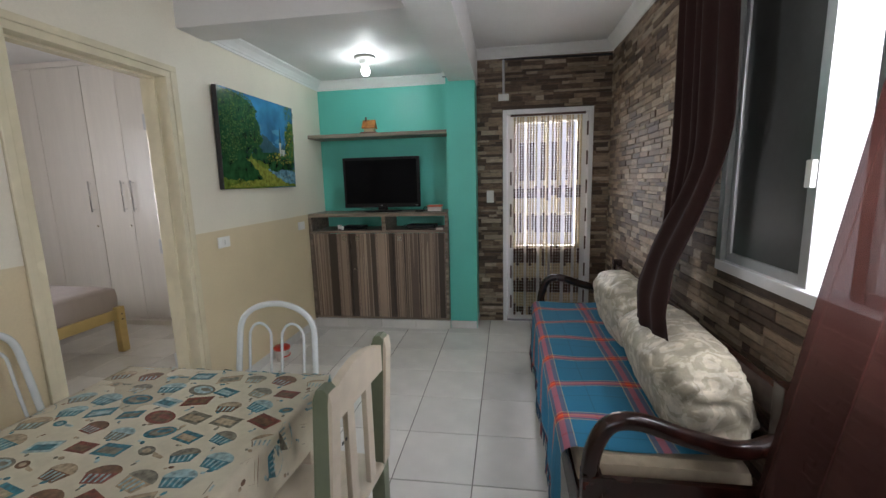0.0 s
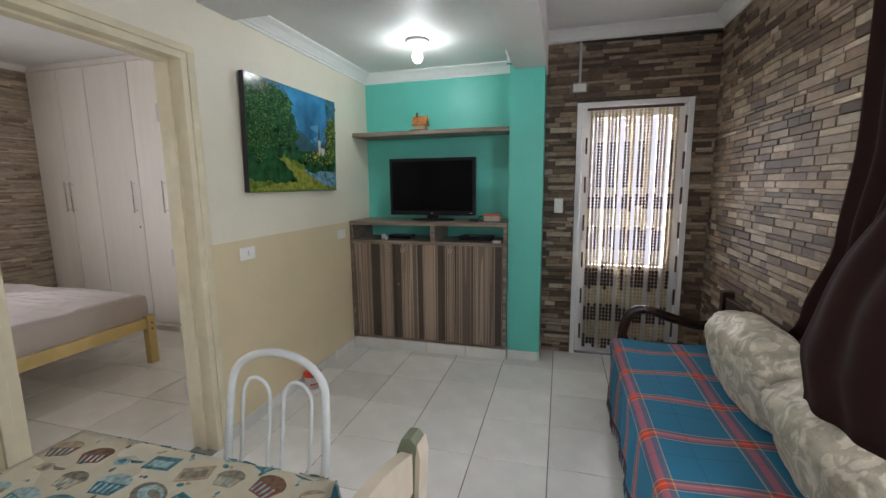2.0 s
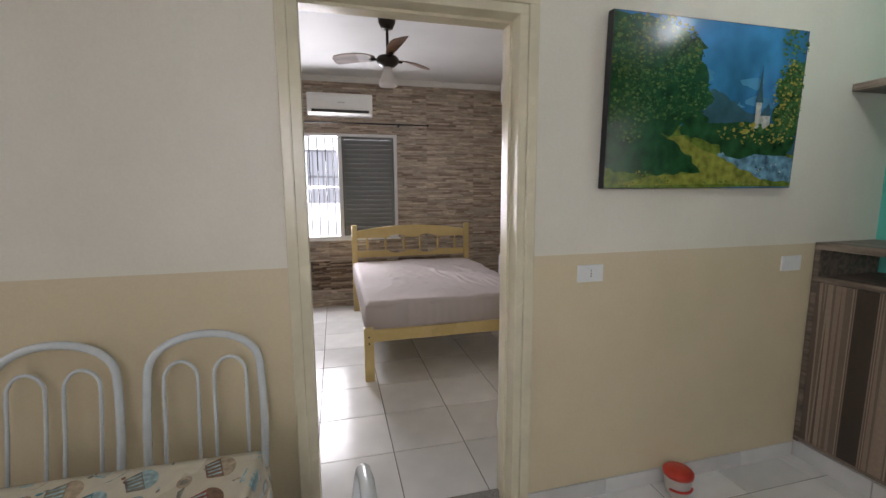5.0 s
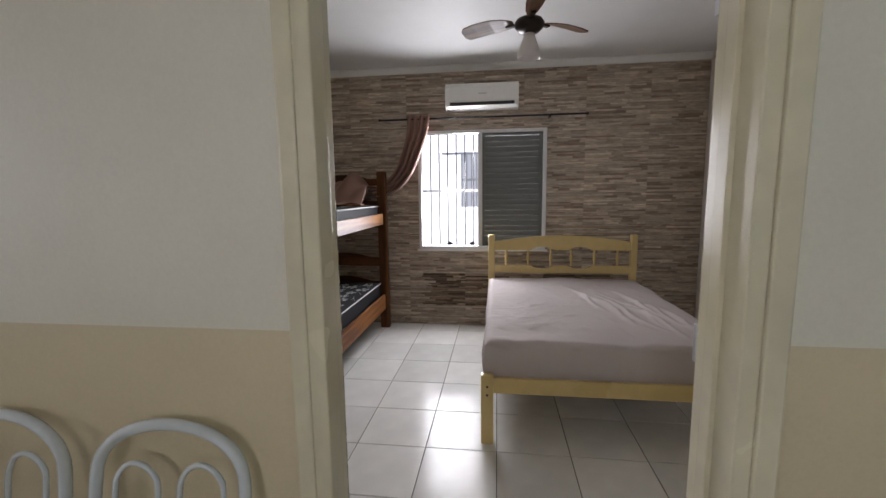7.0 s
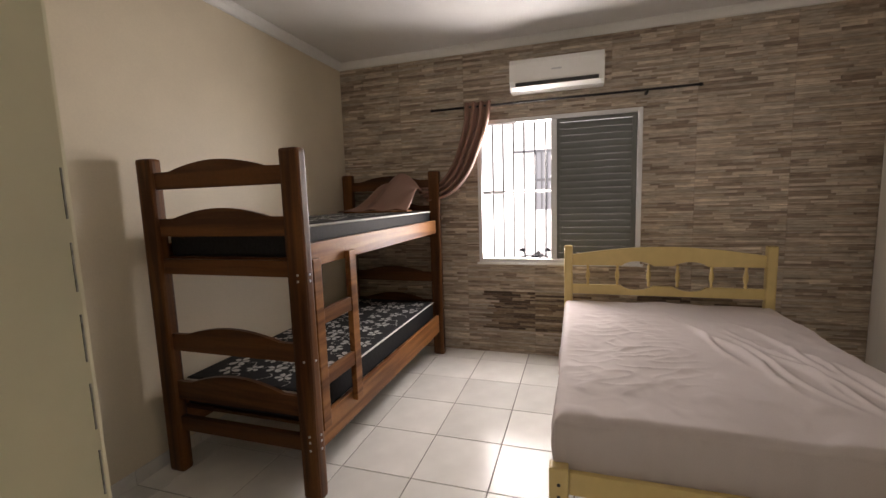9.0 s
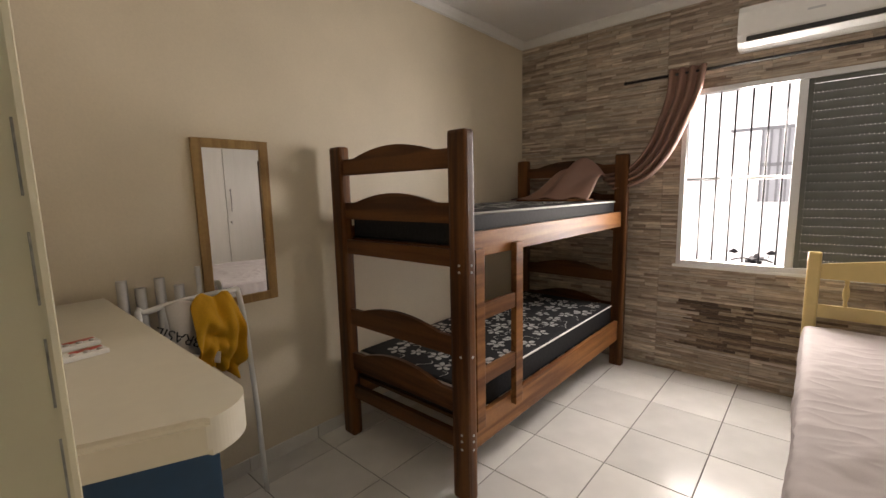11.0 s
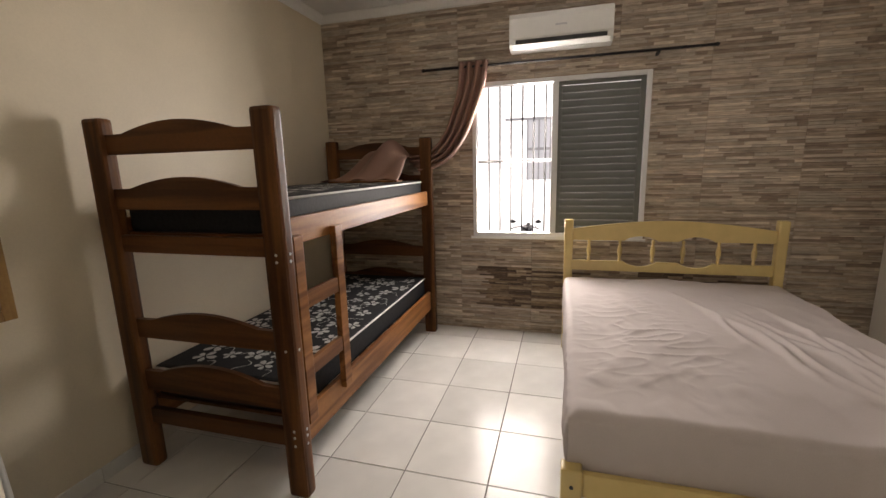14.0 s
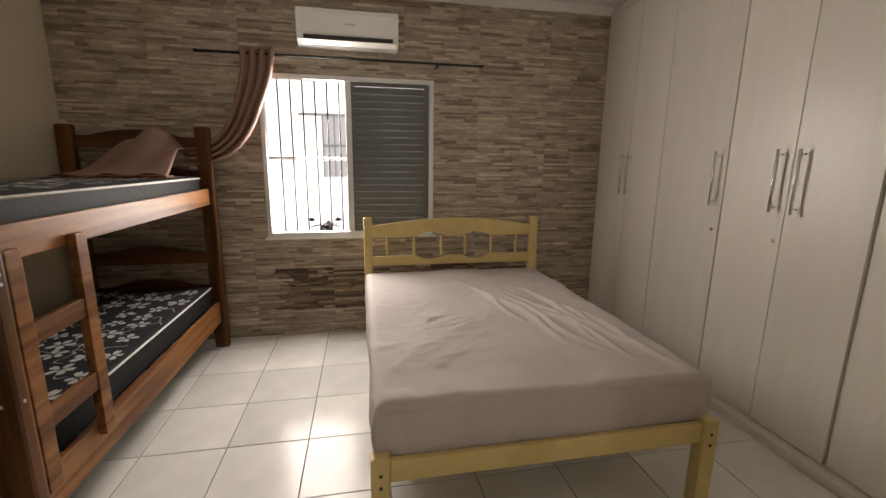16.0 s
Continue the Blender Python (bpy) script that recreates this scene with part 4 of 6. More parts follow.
def motif(bm, kind, cx, cy, s, a, slots):
    def poly(pts, slot, lift):
        ca, sa = math.cos(a), math.sin(a)
        fx = [bm.verts.new(cloth_fn((cx + s * (x * ca - y * sa)) / 1.14 + 0.5, (cy + s * (x * sa + y * ca)) / 1.53 + 0.5) + Vector((0, 0, lift))) for x, y in pts]
        f = bm.faces.new(fx)
        f.material_index = slot
    ell = [(math.cos(t), 0.62 * math.sin(t)) for t in (i * math.pi / 9 for i in range(18))]
    if kind == 0:
        poly(ell, slots[0], 0.0006)
        poly([(x * 0.75 + 0.05, y * 0.7 + 0.05) for x, y in ell], slots[1], 0.0008)
        poly([(x * 0.45 + 0.2, y * 0.3 + 0.12) for x, y in ell], slots[0], 0.001)
    elif kind == 1:
        poly([(-0.8, -0.5), (0.8, -0.5), (0.9, 0.5), (-0.7, 0.5)], slots[0], 0.0006)
        poly([(-0.6, -0.3), (0.6, -0.3), (0.65, 0.2), (-0.55, 0.2)], slots[1], 0.0008)
    elif kind == 2:
        poly([(-0.55, -0.7), (0.55, -0.7), (0.8, 0.0), (-0.8, 0.0)], slots[0], 0.0006)
        poly([(0.85 * math.cos(t), 0.6 * math.sin(t)) for t in (i * math.pi / 9 for i in range(10))], slots[1], 0.0007)
        for k in range(4):
            poly([(-0.5 + 0.28 * k, -0.62), (-0.4 + 0.28 * k, -0.62), (-0.44 + 0.31 * k, -0.06), (-0.58 + 0.31 * k, -0.06)], 5, 0.0009)
    elif kind == 3:
        poly([(0.5 * math.cos(t) - 0.3, 0.35 * math.sin(t)) for t in (i * math.pi / 6 for i in range(12))], slots[0], 0.0006)
        poly([(0.4, -0.12), (1.0, -0.05), (1.0, 0.12), (0.1, 0.14)], slots[1], 0.0007)
        poly([(0.25 * math.cos(t) - 0.3, 0.18 * math.sin(t)) for t in (i * math.pi / 6 for i in range(12))], slots[1], 0.0009)
    else:
        poly([(0.3 * math.cos(t), 0.2 * math.sin(t)) for t in (i * math.pi / 4 for i in range(8))], slots[0], 0.0006)
        poly([(0.45 + 0.2 * math.cos(t), 0.2 + 0.15 * math.sin(t)) for t in (i * math.pi / 4 for i in range(8))], slots[1], 0.0007)


pairs = [(0, 5), (0, 5), (0, 4), (1, 4), (2, 1), (3, 4), (0, 3), (4, 3), (3, 5), (5, 0)]
row = 0
y = -0.72
while y < 0.72:
    x = -0.53 + (0.055 if row % 2 else 0)
    while x < 0.54:
        motif(bm, trng.choice((0, 1, 2, 2, 2, 3, 1)), x + trng.uniform(-0.012, 0.012), y + trng.uniform(-0.012, 0.012), trng.uniform(0.042, 0.056), trng.uniform(-0.45, 0.45), trng.choice(pairs))
        motif(bm, 4, x + 0.054, y + 0.04, trng.uniform(0.02, 0.035), trng.uniform(0, 6), trng.choice(pairs))
        x += 0.108
    y += 0.084
    row += 1
for f in bm.faces:
    f.normal_update()
me = bpy.data.meshes.new("printed_motif")
bm.to_mesh(me)
bm.free()
for m in m_print:
    me.materials.append(m)
pm = new("printed_motif", me)
pm.parent = cloth
tagged(pm, kind="stuff")


def tube_chair():
    """A white tubular kitchen chair; it faces +x, its back on x = 0."""
    c = thing("kitchen_chair", "white enamelled tubular steel kitchen chair with arched back", "chair", "tubular chairs round the table")
    H = 0.962
    hoop = [(0.06, -0.173, 0.45), (0.02, -0.178, 0.62), (-0.01, -0.173, 0.80)] + [(-0.015 - 0.01 * math.sin(t), -0.173 * math.cos(t), 0.80 + (H - 0.012 - 0.80) * math.sin(t) ** 0.75) for t in (i * math.pi / 10 for i in range(1, 10))] + [(-0.01, 0.173, 0.80), (0.02, 0.178, 0.62), (0.06, 0.173, 0.45)]
    bm = bmesh.new()
    add_tube(bm, curve_pts(hoop, 3), 0.013, 10)
    put("back_hoop", bm, m_tube, c)
    bm = bmesh.new()
    for s in (-1, 1):
        y0 = s * 0.075
        inner = [(0.055, y0 - 0.05, 0.46), (0.015, y0 - 0.05, 0.65), (-0.008, y0 - 0.05, 0.80)] + [(-0.012, y0 - 0.05 * math.cos(t), 0.80 + 0.065 * math.sin(t)) for t in (i * math.pi / 6 for i in range(1, 6))] + [(-0.008, y0 + 0.05, 0.80), (0.015, y0 + 0.05, 0.65), (0.055, y0 + 0.05, 0.46)]
        add_tube(bm, curve_pts(inner, 3), 0.006, 8)
    put("back_rod", bm, m_tube, c)
    for s in (-1, 1):
        tube("leg", [(0.06, s * 0.173, 0.45), (-0.02, s * 0.19, 0.0)], 0.012, m_tube, c, 8)
        tube("leg", curve_pts([(0.06, s * 0.18, 0.44), (0.38, s * 0.18, 0.44), (0.42, s * 0.18, 0.4), (0.44, s * 0.185, 0.0)], 4), 0.012, m_tube, c, 8)
    bm = bmesh.new()
    add_box(bm, (0.05, -0.19, 0.44), (0.44, 0.19, 0.48), 0.015)
    put("seat", bm, m_seatpad, c)
    return c


chair = tube_chair()
chair.matrix_basis = pose(-0.625, 1.965, 0, 0, 0, -90)
copy_thing(chair, pose(-1.53, 1.508, 0, 0, 0, 3))
copy_thing(chair, pose(-1.53, 1.075, 0, 0, 0, 0))

wc = thing("painted_chair", "cream and sage painted wooden chair at the table", "chair")
for y in (1.33, 1.71):
    prism("back_post", [(-0.025, 0), (0.025, 0), (0.025, 0.45), (0.05, 0.895), (0.046, 0.925), (0.034, 0.938), (0.014, 0.935), (0.002, 0.905), (-0.025, 0.45)], (-0.19, y + 0.022, 0), (1, 0, 0), (0, 0, 1), 0.045, [m_green_wood, m_cream_wood][0], wc)
    prism("post_edge", [(0, 0.46), (0.006, 0.46), (0.031, 0.895), (0.025, 0.93), (0.02, 0.895)], (-0.1652, y + 0.0225, 0), (1, 0, 0), (0, 0, 1), 0.046, m_cream_wood, wc)
rail = [(0.0, 0.0), (0.0, 0.09)] + [(0.335 * k / 8, 0.09 + 0.035 * math.sin(math.pi * k / 8)) for k in range(1, 8)] + [(0.335, 0.09), (0.335, 0.0)]
prism("top_rail", rail, (-0.178, 1.353, 0.815), (0, 1, 0), (0, 0, 1), 0.026, m_cream_wood, wc)
boxes("slat", [((-0.180, y, 0.47), (-0.162, y + 0.045, 0.84)) for y in (1.44, 1.57)], m_cream_wood, 0.003, wc)
box("seat", (-0.60, 1.32, 0.43), (-0.165, 1.725, 0.46), m_cream_wood, 0.008, wc)
boxes("leg", [((-0.59, y, 0), (-0.55, y + 0.04, 0.43)) for y in (1.33, 1.67)], m_green_wood, 0.003, wc)
boxes("bolt", [((-0.172 + 0.03, 1.36 + 0.02 * k, 0.75), (-0.14, 1.368 + 0.02 * k, 0.758)) for k in range(2)], m_iron, 0, wc)

wc.matrix_basis = pose(-0.135, 1.33, 0, 0, 0, -5) @ pose(0.19, -1.33, 0)

# ---- daybed sofa ----
sofa = thing("daybed_sofa", "dark mahogany daybed sofa with scrolled arms", "sofa")
SX0, SX1, S0, S1 = 0.60, 1.27, 1.72, 3.90


def arm(y):
    pts = curve_pts([(SX0 + 0.05, y, 0.12), (SX0 + 0.045, y, 0.34), (SX0 + 0.05, y, 0.50), (SX0 + 0.10, y, 0.615), (SX0 + 0.20, y, 0.635), (SX0 + 0.36, y, 0.585), (SX0 + 0.52, y, 0.555), (SX1 - 0.02, y, 0.60)], 6)
    tube("arm", pts, 0.031, m_maho, sofa, 10)
    prism("end_panel", [(0, 0.0), (0.62, 0.0), (0.62, 0.34), (0, 0.34)], (SX0 + 0.05, y + 0.012, 0.08), (1, 0, 0), (0, 0, 1), 0.024, m_maho, sofa)
    boxes("leg", [((SX0 + 0.015, y - 0.03, 0), (SX0 + 0.085, y + 0.03, 0.44)), ((SX1 - 0.06, y - 0.03, 0), (SX1 + 0.005, y + 0.03, 0.79))], m_maho, 0.006, sofa)


arm(S0 + 0.03), arm(S1 - 0.03)
boxes("rail", [((SX0 + 0.01, S0 + 0.06, 0.16), (SX0 + 0.05, S1 - 0.06, 0.34)), ((SX1 - 0.05, S0 + 0.06, 0.5), (SX1 - 0.015, S1 - 0.06, 0.60)), ((SX1 - 0.05, S0 + 0.06, 0.66), (SX1 - 0.015, S1 - 0.06, 0.76)), ((SX0 + 0.05, S0 + 0.06, 0.22), (SX1 - 0.05, S1 - 0.06, 0.26))], m_maho, 0.005, sofa)
box("cushion", (SX0 + 0.02, S0 + 0.08, 0.262), (SX1 - 0.06, S1 - 0.08, 0.44), mat("beige_mattress_cloth", (0.42, 0.35, 0.25), 0.85, grain=0.05), 0.05, sofa)

# plaid throw
m_plaid = bpy.data.materials.new("plaid_wool")
m_plaid.use_nodes = True
nt = m_plaid.node_tree
pb = nt.nodes["Principled BSDF"]
pb.inputs["Roughness"].default_value = 0.9
uvn, sep = nt.nodes.new("ShaderNodeUVMap"), nt.nodes.new("ShaderNodeSeparateXYZ")
nt.links.new(uvn.outputs[0], sep.inputs[0])
BLUE, RED, ORANGE, MAUVE, PALE_Y = (0.012, 0.165, 0.29), (0.72, 0.06, 0.02), (0.9, 0.27, 0.06), (0.19, 0.08, 0.11), (0.6, 0.45, 0.22)


def stripes(axis, period, bands):
    div, fr, ramp = nt.nodes.new("ShaderNodeMath"), nt.nodes.new("ShaderNodeMath"), nt.nodes.new("ShaderNodeValToRGB")
    div.operation, fr.operation = "DIVIDE", "FRACT"
    div.inputs[1].default_value = period
    nt.links.new(sep.outputs[axis], div.inputs[0])
    nt.links.new(div.outputs[0], fr.inputs[0])
    nt.links.new(fr.outputs[0], ramp.inputs[0])
    cr = ramp.color_ramp
    cr.interpolation = "CONSTANT"
    cr.elements[0].position, cr.elements[0].color = bands[0][0], (*bands[0][1], 1)
    cr.elements[1].position, cr.elements[1].color = bands[1][0], (*bands[1][1], 1)
    for p, c in bands[2:]:
        cr.elements.new(p).color = (*c, 1)
    return ramp.outputs[0]


NAVY = (0.012, 0.10, 0.17)
warp = stripes(0, 0.305, [(0.0, BLUE), (0.27, NAVY), (0.29, BLUE), (0.60, PALE_Y), (0.615, MAUVE), (0.65, RED), (0.70, ORANGE), (0.725, RED), (0.75, MAUVE), (0.785, PALE_Y), (0.80, BLUE)])
weft = stripes(1, 0.36, [(0.0, BLUE), (0.20, NAVY), (0.215, BLUE), (0.52, PALE_Y), (0.535, MAUVE), (0.59, RED), (0.67, MAUVE), (0.725, PALE_Y), (0.74, BLUE)])
mixp = nt.nodes.new("ShaderNodeMix")
mixp.data_type = "RGBA"
mixp.inputs[0].default_value = 0.48
nt.links.new(warp, mixp.inputs[6])
nt.links.new(weft, mixp.inputs[7])
nz = nt.nodes.new("ShaderNodeTexNoise")
nz.inputs["Scale"].default_value = 260
bmp = nt.nodes.new("ShaderNodeBump")
bmp.inputs["Strength"].default_value, bmp.inputs["Distance"].default_value = 0.4, 0.003
nt.links.new(nz.outputs[0], bmp.inputs["Height"])
nt.links.new(bmp.outputs[0], pb.inputs["Normal"])
nt.links.new(mixp.outputs[2], pb.inputs["Base Color"])
throw = thing("plaid_throw", "blue plaid wool throw with red stripes and fringe", "throw")
TY_0, TY_1 = 1.86, 3.78


def throw_fn(u, v):
    # u along the sofa, v from the back over the front edge
    y = TY_0 + (TY_1 - TY_0) * u
    s = v * 0.93
    wob = 0.008 * math.sin(y * 9 + 2) + 0.006 * math.sin(y * 23)
    flat = 0.56
    if s < flat:
        return Vector((SX1 - 0.10 - s, y, 0.452 + 0.006 * math.sin(y * 7 + s * 12)))
    a = min((s - flat) / 0.08, 1.0) * math.pi / 2
    rest = max(0, s - flat - 0.08)
    return Vector((SX1 - 0.10 - flat - 0.05 * math.sin(a) - wob * min(1, rest * 8) - 0.02 * rest, y, 0.452 - 0.05 * (1 - math.cos(a)) - rest + 0.006 * math.sin(y * 7 + 6) * (1 - min(1, rest * 8))))


sheet("cloth", throw_fn, 110, 50, m_plaid, throw, uv=lambda u, v: (u * (TY_1 - TY_0), v * 0.93))
bm = bmesh.new()
frng = random.Random(8)
for k in range(150):
    p = throw_fn(k / 149, 1.0)
    add_tube(bm, [p + Vector((-0.003, 0, 0.01)), p + Vector((-0.005 + frng.uniform(-0.006, 0.004), frng.uniform(-0.008, 0.008), -0.05 - frng.uniform(0, 0.02)))], [0.003, 0.0015], 4, frng.choice((0, 0, 0, 1)))
fr = put("fringe", bm, [mat("fringe_blue", (0.02, 0.08, 0.14), 0.9), mat("fringe_red", (0.3, 0.05, 0.03), 0.9)], throw)
tagged(fr, kind="stuff")


def cushion(name, centre, size, rz, seed, lean=0.0):
    """A plump pillow: a squashed box swollen in the middle, with creases and a seam."""
    c = thing(name, "plump cream floral brocade cushion on the daybed", "cushion", "cushions on the daybed")
    bm = bmesh.new()
    bmesh.ops.create_uvsphere(bm, u_segments=96, v_segments=64, radius=1.0)
    for v in bm.verts:
        p = v.co.copy()
        q = Vector([math.copysign(abs(a) ** 0.62, a) for a in p])
        n = noise.noise(p * 1.6 + Vector((seed, 0, 0))) * 0.07 + noise.noise(Vector((p.x * 2.2, p.y * 7, p.z * 2.5)) + Vector((0, seed, 0))) * 0.035
        tuck = 1 - abs(noise.noise(Vector((p.x * 1.3, p.y * 5.5 + p.z * 1.5, p.z * 2.2)) + Vector((seed * 2, 1, 4))))
        q *= 1 + n - 0.05 * max(0, tuck - 0.78) / 0.22 * (0.4 + 0.6 * abs(p.y))
        v.co = Vector((q.x * size[0] / 2, q.y * size[1] / 2, q.z * size[2] / 2))
    put("pillow", bm, m_cushion, c, True)
    c.matrix_basis = pose(*centre, 0, lean, rz)
    return c


cushion("sofa_cushion", (1.09, 2.24, 0.635), (0.34, 0.92, 0.36), -2, 3, -16)
cushion("sofa_cushion", (1.08, 3.0, 0.65), (0.26, 0.66, 0.42), 3, 7, -14)

# ---- bedroom window ----
bw = structure(new("window_bedroom"), "white aluminium window with a half-open louvred shutter")
BM = 2.05
boxes("frame", [((BX - 0.06, B0, BZ0), (BX + 0.012, B0 + 0.035, BZ1)), ((BX - 0.06, B1 - 0.035, BZ0), (BX + 0.012, B1, BZ1)), ((BX - 0.06, B0 + 0.035, BZ0), (BX + 0.012, B1 - 0.035, BZ0 + 0.035)), ((BX - 0.06, B0 + 0.035, BZ1 - 0.035), (BX + 0.012, B1 - 0.035, BZ1)), ((BX - 0.03, BM - 0.035, BZ0 + 0.035), (BX + 0.004, BM + 0.012, BZ1 - 0.035))], m_alu, 0.004, bw)
boxes("shutter_sash", [((BX - 0.03, BM + 0.012, BZ0 + 0.035), (BX - 0.008, BM + 0.04, BZ1 - 0.035)), ((BX - 0.03, B1 - 0.075, BZ0 + 0.035), (BX - 0.008, B1 - 0.037, BZ1 - 0.035)), ((BX - 0.03, BM + 0.04, BZ1 - 0.065), (BX - 0.008, B1 - 0.075, BZ1 - 0.035))], m_shutter, 0.003, bw)
n_slat = 21
PITCH = (BZ1 - BZ0 - 0.10) / n_slat
LOUVRE = [(0.0, 0.0), (0.004, 0.004), (0.0065, 0.016), (0.007, 0.028), (0.006, 0.040), (0.003, 0.048), (0.0, PITCH - 0.0035), (-0.004, PITCH - 0.006), (0.0, 0.044), (0.002, 0.030), (0.001, 0.012), (-0.004, 0.004)]
for k in range(n_slat):
    z = BZ0 + 0.036 + k * PITCH
    prism("louvre", LOUVRE, (BX - 0.022, B1 - 0.075, z), (1, 0, 0), (0, 0, 1), B1 - BM - 0.115, m_shutter, bw)
bm = bmesh.new()
for k in range(1, n_slat):
    for i in range(28):
        y = BM + 0.042 + i * 0.0202
        add_box(bm, (BX - 0.025, y, BZ0 + 0.0325 + k * PITCH), (BX - 0.020, y + 0.0168, BZ0 + 0.0362 + k * PITCH))
tagged(put("louvre_web", bm, m_shutter, bw), kind="stuff")
for k in range(6):
    y = B0 + 0.12 + k * 0.094
    tube("bar", [(BX - 0.1, y, BZ0), (BX - 0.1, y, BZ1)], 0.0062, m_iron, bw, 8)
tube("cross_bar", [(BX - 0.1, B0, 1.475), (BX - 0.1, BM, 1.475)], 0.012, m_alu, bw, 8)
structure(box("trim_sill", (BX - 0.16, B0 - 0.02, BZ0 - 0.02), (BX + 0.02, B1 + 0.02, BZ0), m_plaster, 0.004), "white window sill")

ac = thing("air_conditioner", "white split air conditioner on the wall over the window", "air conditioner")
prism("case", [(0, 0), (0.13, 0.0), (0.165, 0.03), (0.185, 0.07), (0.185, 0.20), (0.165, 0.235), (0.14, 0.245), (0, 0.245)], (BX + 0.004, 2.425, 2.29), (1, 0, 0), (0, 0, 1), 0.727, m_plastic, ac)
box("outlet", (BX + 0.13, 1.745, 2.312), (BX + 0.1875, 2.385, 2.347), m_iron, 0.003, ac)
prism("flap", [(0, 0), (0.05, 0.022), (0.048, 0.027), (0, 0.006)], (BX + 0.145, 2.40, 2.288), (1, 0, 0), (0, 0, 1), 0.67, m_plastic, ac)
box("badge", (BX + 0.1885, 2.03, 2.42), (BX + 0.190, 2.11, 2.432), m_bare_alu, 0, ac)

rod2 = thing("curtain_rod", "black curtain rod over the bedroom window", "curtain rod")
RB = BX + 0.09
tube("pole", [(RB, 1.0, 2.215), (RB, 3.1, 2.215)], 0.009, m_iron, rod2)
for y in (0.99, 3.1):
    bm = bmesh.new()
    add_tube(bm, [(RB, y - 0.012, 2.215), (RB, y, 2.215), (RB, y + 0.014, 2.215)], [0.008, 0.015, 0.008], 8)
    put("finial", bm, m_iron, rod2)
for y in (1.32, 2.74):
    box("bracket", (BX, y - 0.008, 2.19), (RB + 0.005, y + 0.008, 2.21), m_iron, 0.002, rod2)


def rose_drape(u, v):
    # hangs from the rod, then swings sideways on to the bunk
    c = curve_at(v)
    w = 0.115 - 0.05 * v
    fold = 0.022 * math.sin(u * 6.28 * 3.5 + 0.8 * v)
    return Vector((c.x + fold + 0.01, c.y + (u - 0.5) * 2 * w, c.z - (u - 0.5) * 0.20 * max(0, v - 0.35)))


SWING = curve_pts([(RB, 1.41, 2.25), (RB, 1.39, 2.08), (RB + 0.01, 1.325, 1.87), (RB + 0.02, 1.25, 1.69), (RB + 0.04, 1.14, 1.55), (RB + 0.06, 1.02, 1.49), (RB + 0.08, 0.90, 1.47)], 10)


def curve_at(v):
    k = min(int(v * (len(SWING) - 1)), len(SWING) - 2)
    return SWING[k].lerp(SWING[k + 1], v * (len(SWING) - 1) - k)


rose = sheet("rose_curtain", rose_drape, 40, 50, m_curtain, thick=0.004)
tagged(rose, "rose brown curtain swept aside on to the bunk bed", "curtain")


def heap(u, v):
    y = 0.28 + 0.64 * u
    x = -5.12 + 0.42 * v
    ridge = (0.5 + 0.5 * math.cos(min(math.pi, abs(u - 0.7) * 4.2))) * (0.5 + 0.5 * math.cos(min(math.pi, abs(v - 0.2) * 3.6)))
    return Vector((x, y, 1.35 + 0.28 * ridge + 0.03 * math.sin(u * 17 + v * 6) * (0.3 + ridge)))


hp = sheet("curtain_end", heap, 36, 24, m_curtain, rose, thick=0.004)

# ---- bunk bed ----
bunk = thing("bunk_bed", "varnished brown pine bunk bed with ladder", "bunk bed")
KX0, KX1, KY0, KY1 = -3.165, -5.14, 0.148, 1.012
for x, s in ((KX0, 1), (KX1, -1)):
    for y in (KY0, KY1):
        bm = bmesh.new()
        add_box(bm, (x - 0.033, y - 0.05, 0), (x + 0.033, y + 0.05, 1.682), 0.016)
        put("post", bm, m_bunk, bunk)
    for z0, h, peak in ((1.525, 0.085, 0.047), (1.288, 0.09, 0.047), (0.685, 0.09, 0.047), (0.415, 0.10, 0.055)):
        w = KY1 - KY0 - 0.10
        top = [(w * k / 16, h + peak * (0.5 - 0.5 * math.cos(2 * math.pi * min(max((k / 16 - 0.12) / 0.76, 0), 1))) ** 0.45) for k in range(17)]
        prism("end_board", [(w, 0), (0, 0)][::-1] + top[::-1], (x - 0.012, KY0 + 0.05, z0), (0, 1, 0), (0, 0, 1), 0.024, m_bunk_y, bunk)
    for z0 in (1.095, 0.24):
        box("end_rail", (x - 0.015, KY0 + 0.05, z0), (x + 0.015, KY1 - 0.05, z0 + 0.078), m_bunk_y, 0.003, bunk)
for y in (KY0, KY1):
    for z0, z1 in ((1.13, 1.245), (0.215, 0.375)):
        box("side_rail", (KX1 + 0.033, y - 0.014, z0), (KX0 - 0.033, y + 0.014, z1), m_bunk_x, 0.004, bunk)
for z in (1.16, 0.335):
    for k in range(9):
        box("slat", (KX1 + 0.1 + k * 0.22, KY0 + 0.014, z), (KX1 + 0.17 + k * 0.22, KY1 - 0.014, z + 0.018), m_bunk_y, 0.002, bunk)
LY2 = KY1 + 0.033
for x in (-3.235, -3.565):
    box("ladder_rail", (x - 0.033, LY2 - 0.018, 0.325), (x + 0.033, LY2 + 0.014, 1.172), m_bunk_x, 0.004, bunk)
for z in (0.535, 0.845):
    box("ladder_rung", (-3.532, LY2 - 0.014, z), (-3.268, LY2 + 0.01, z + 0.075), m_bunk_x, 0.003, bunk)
bm = bmesh.new()
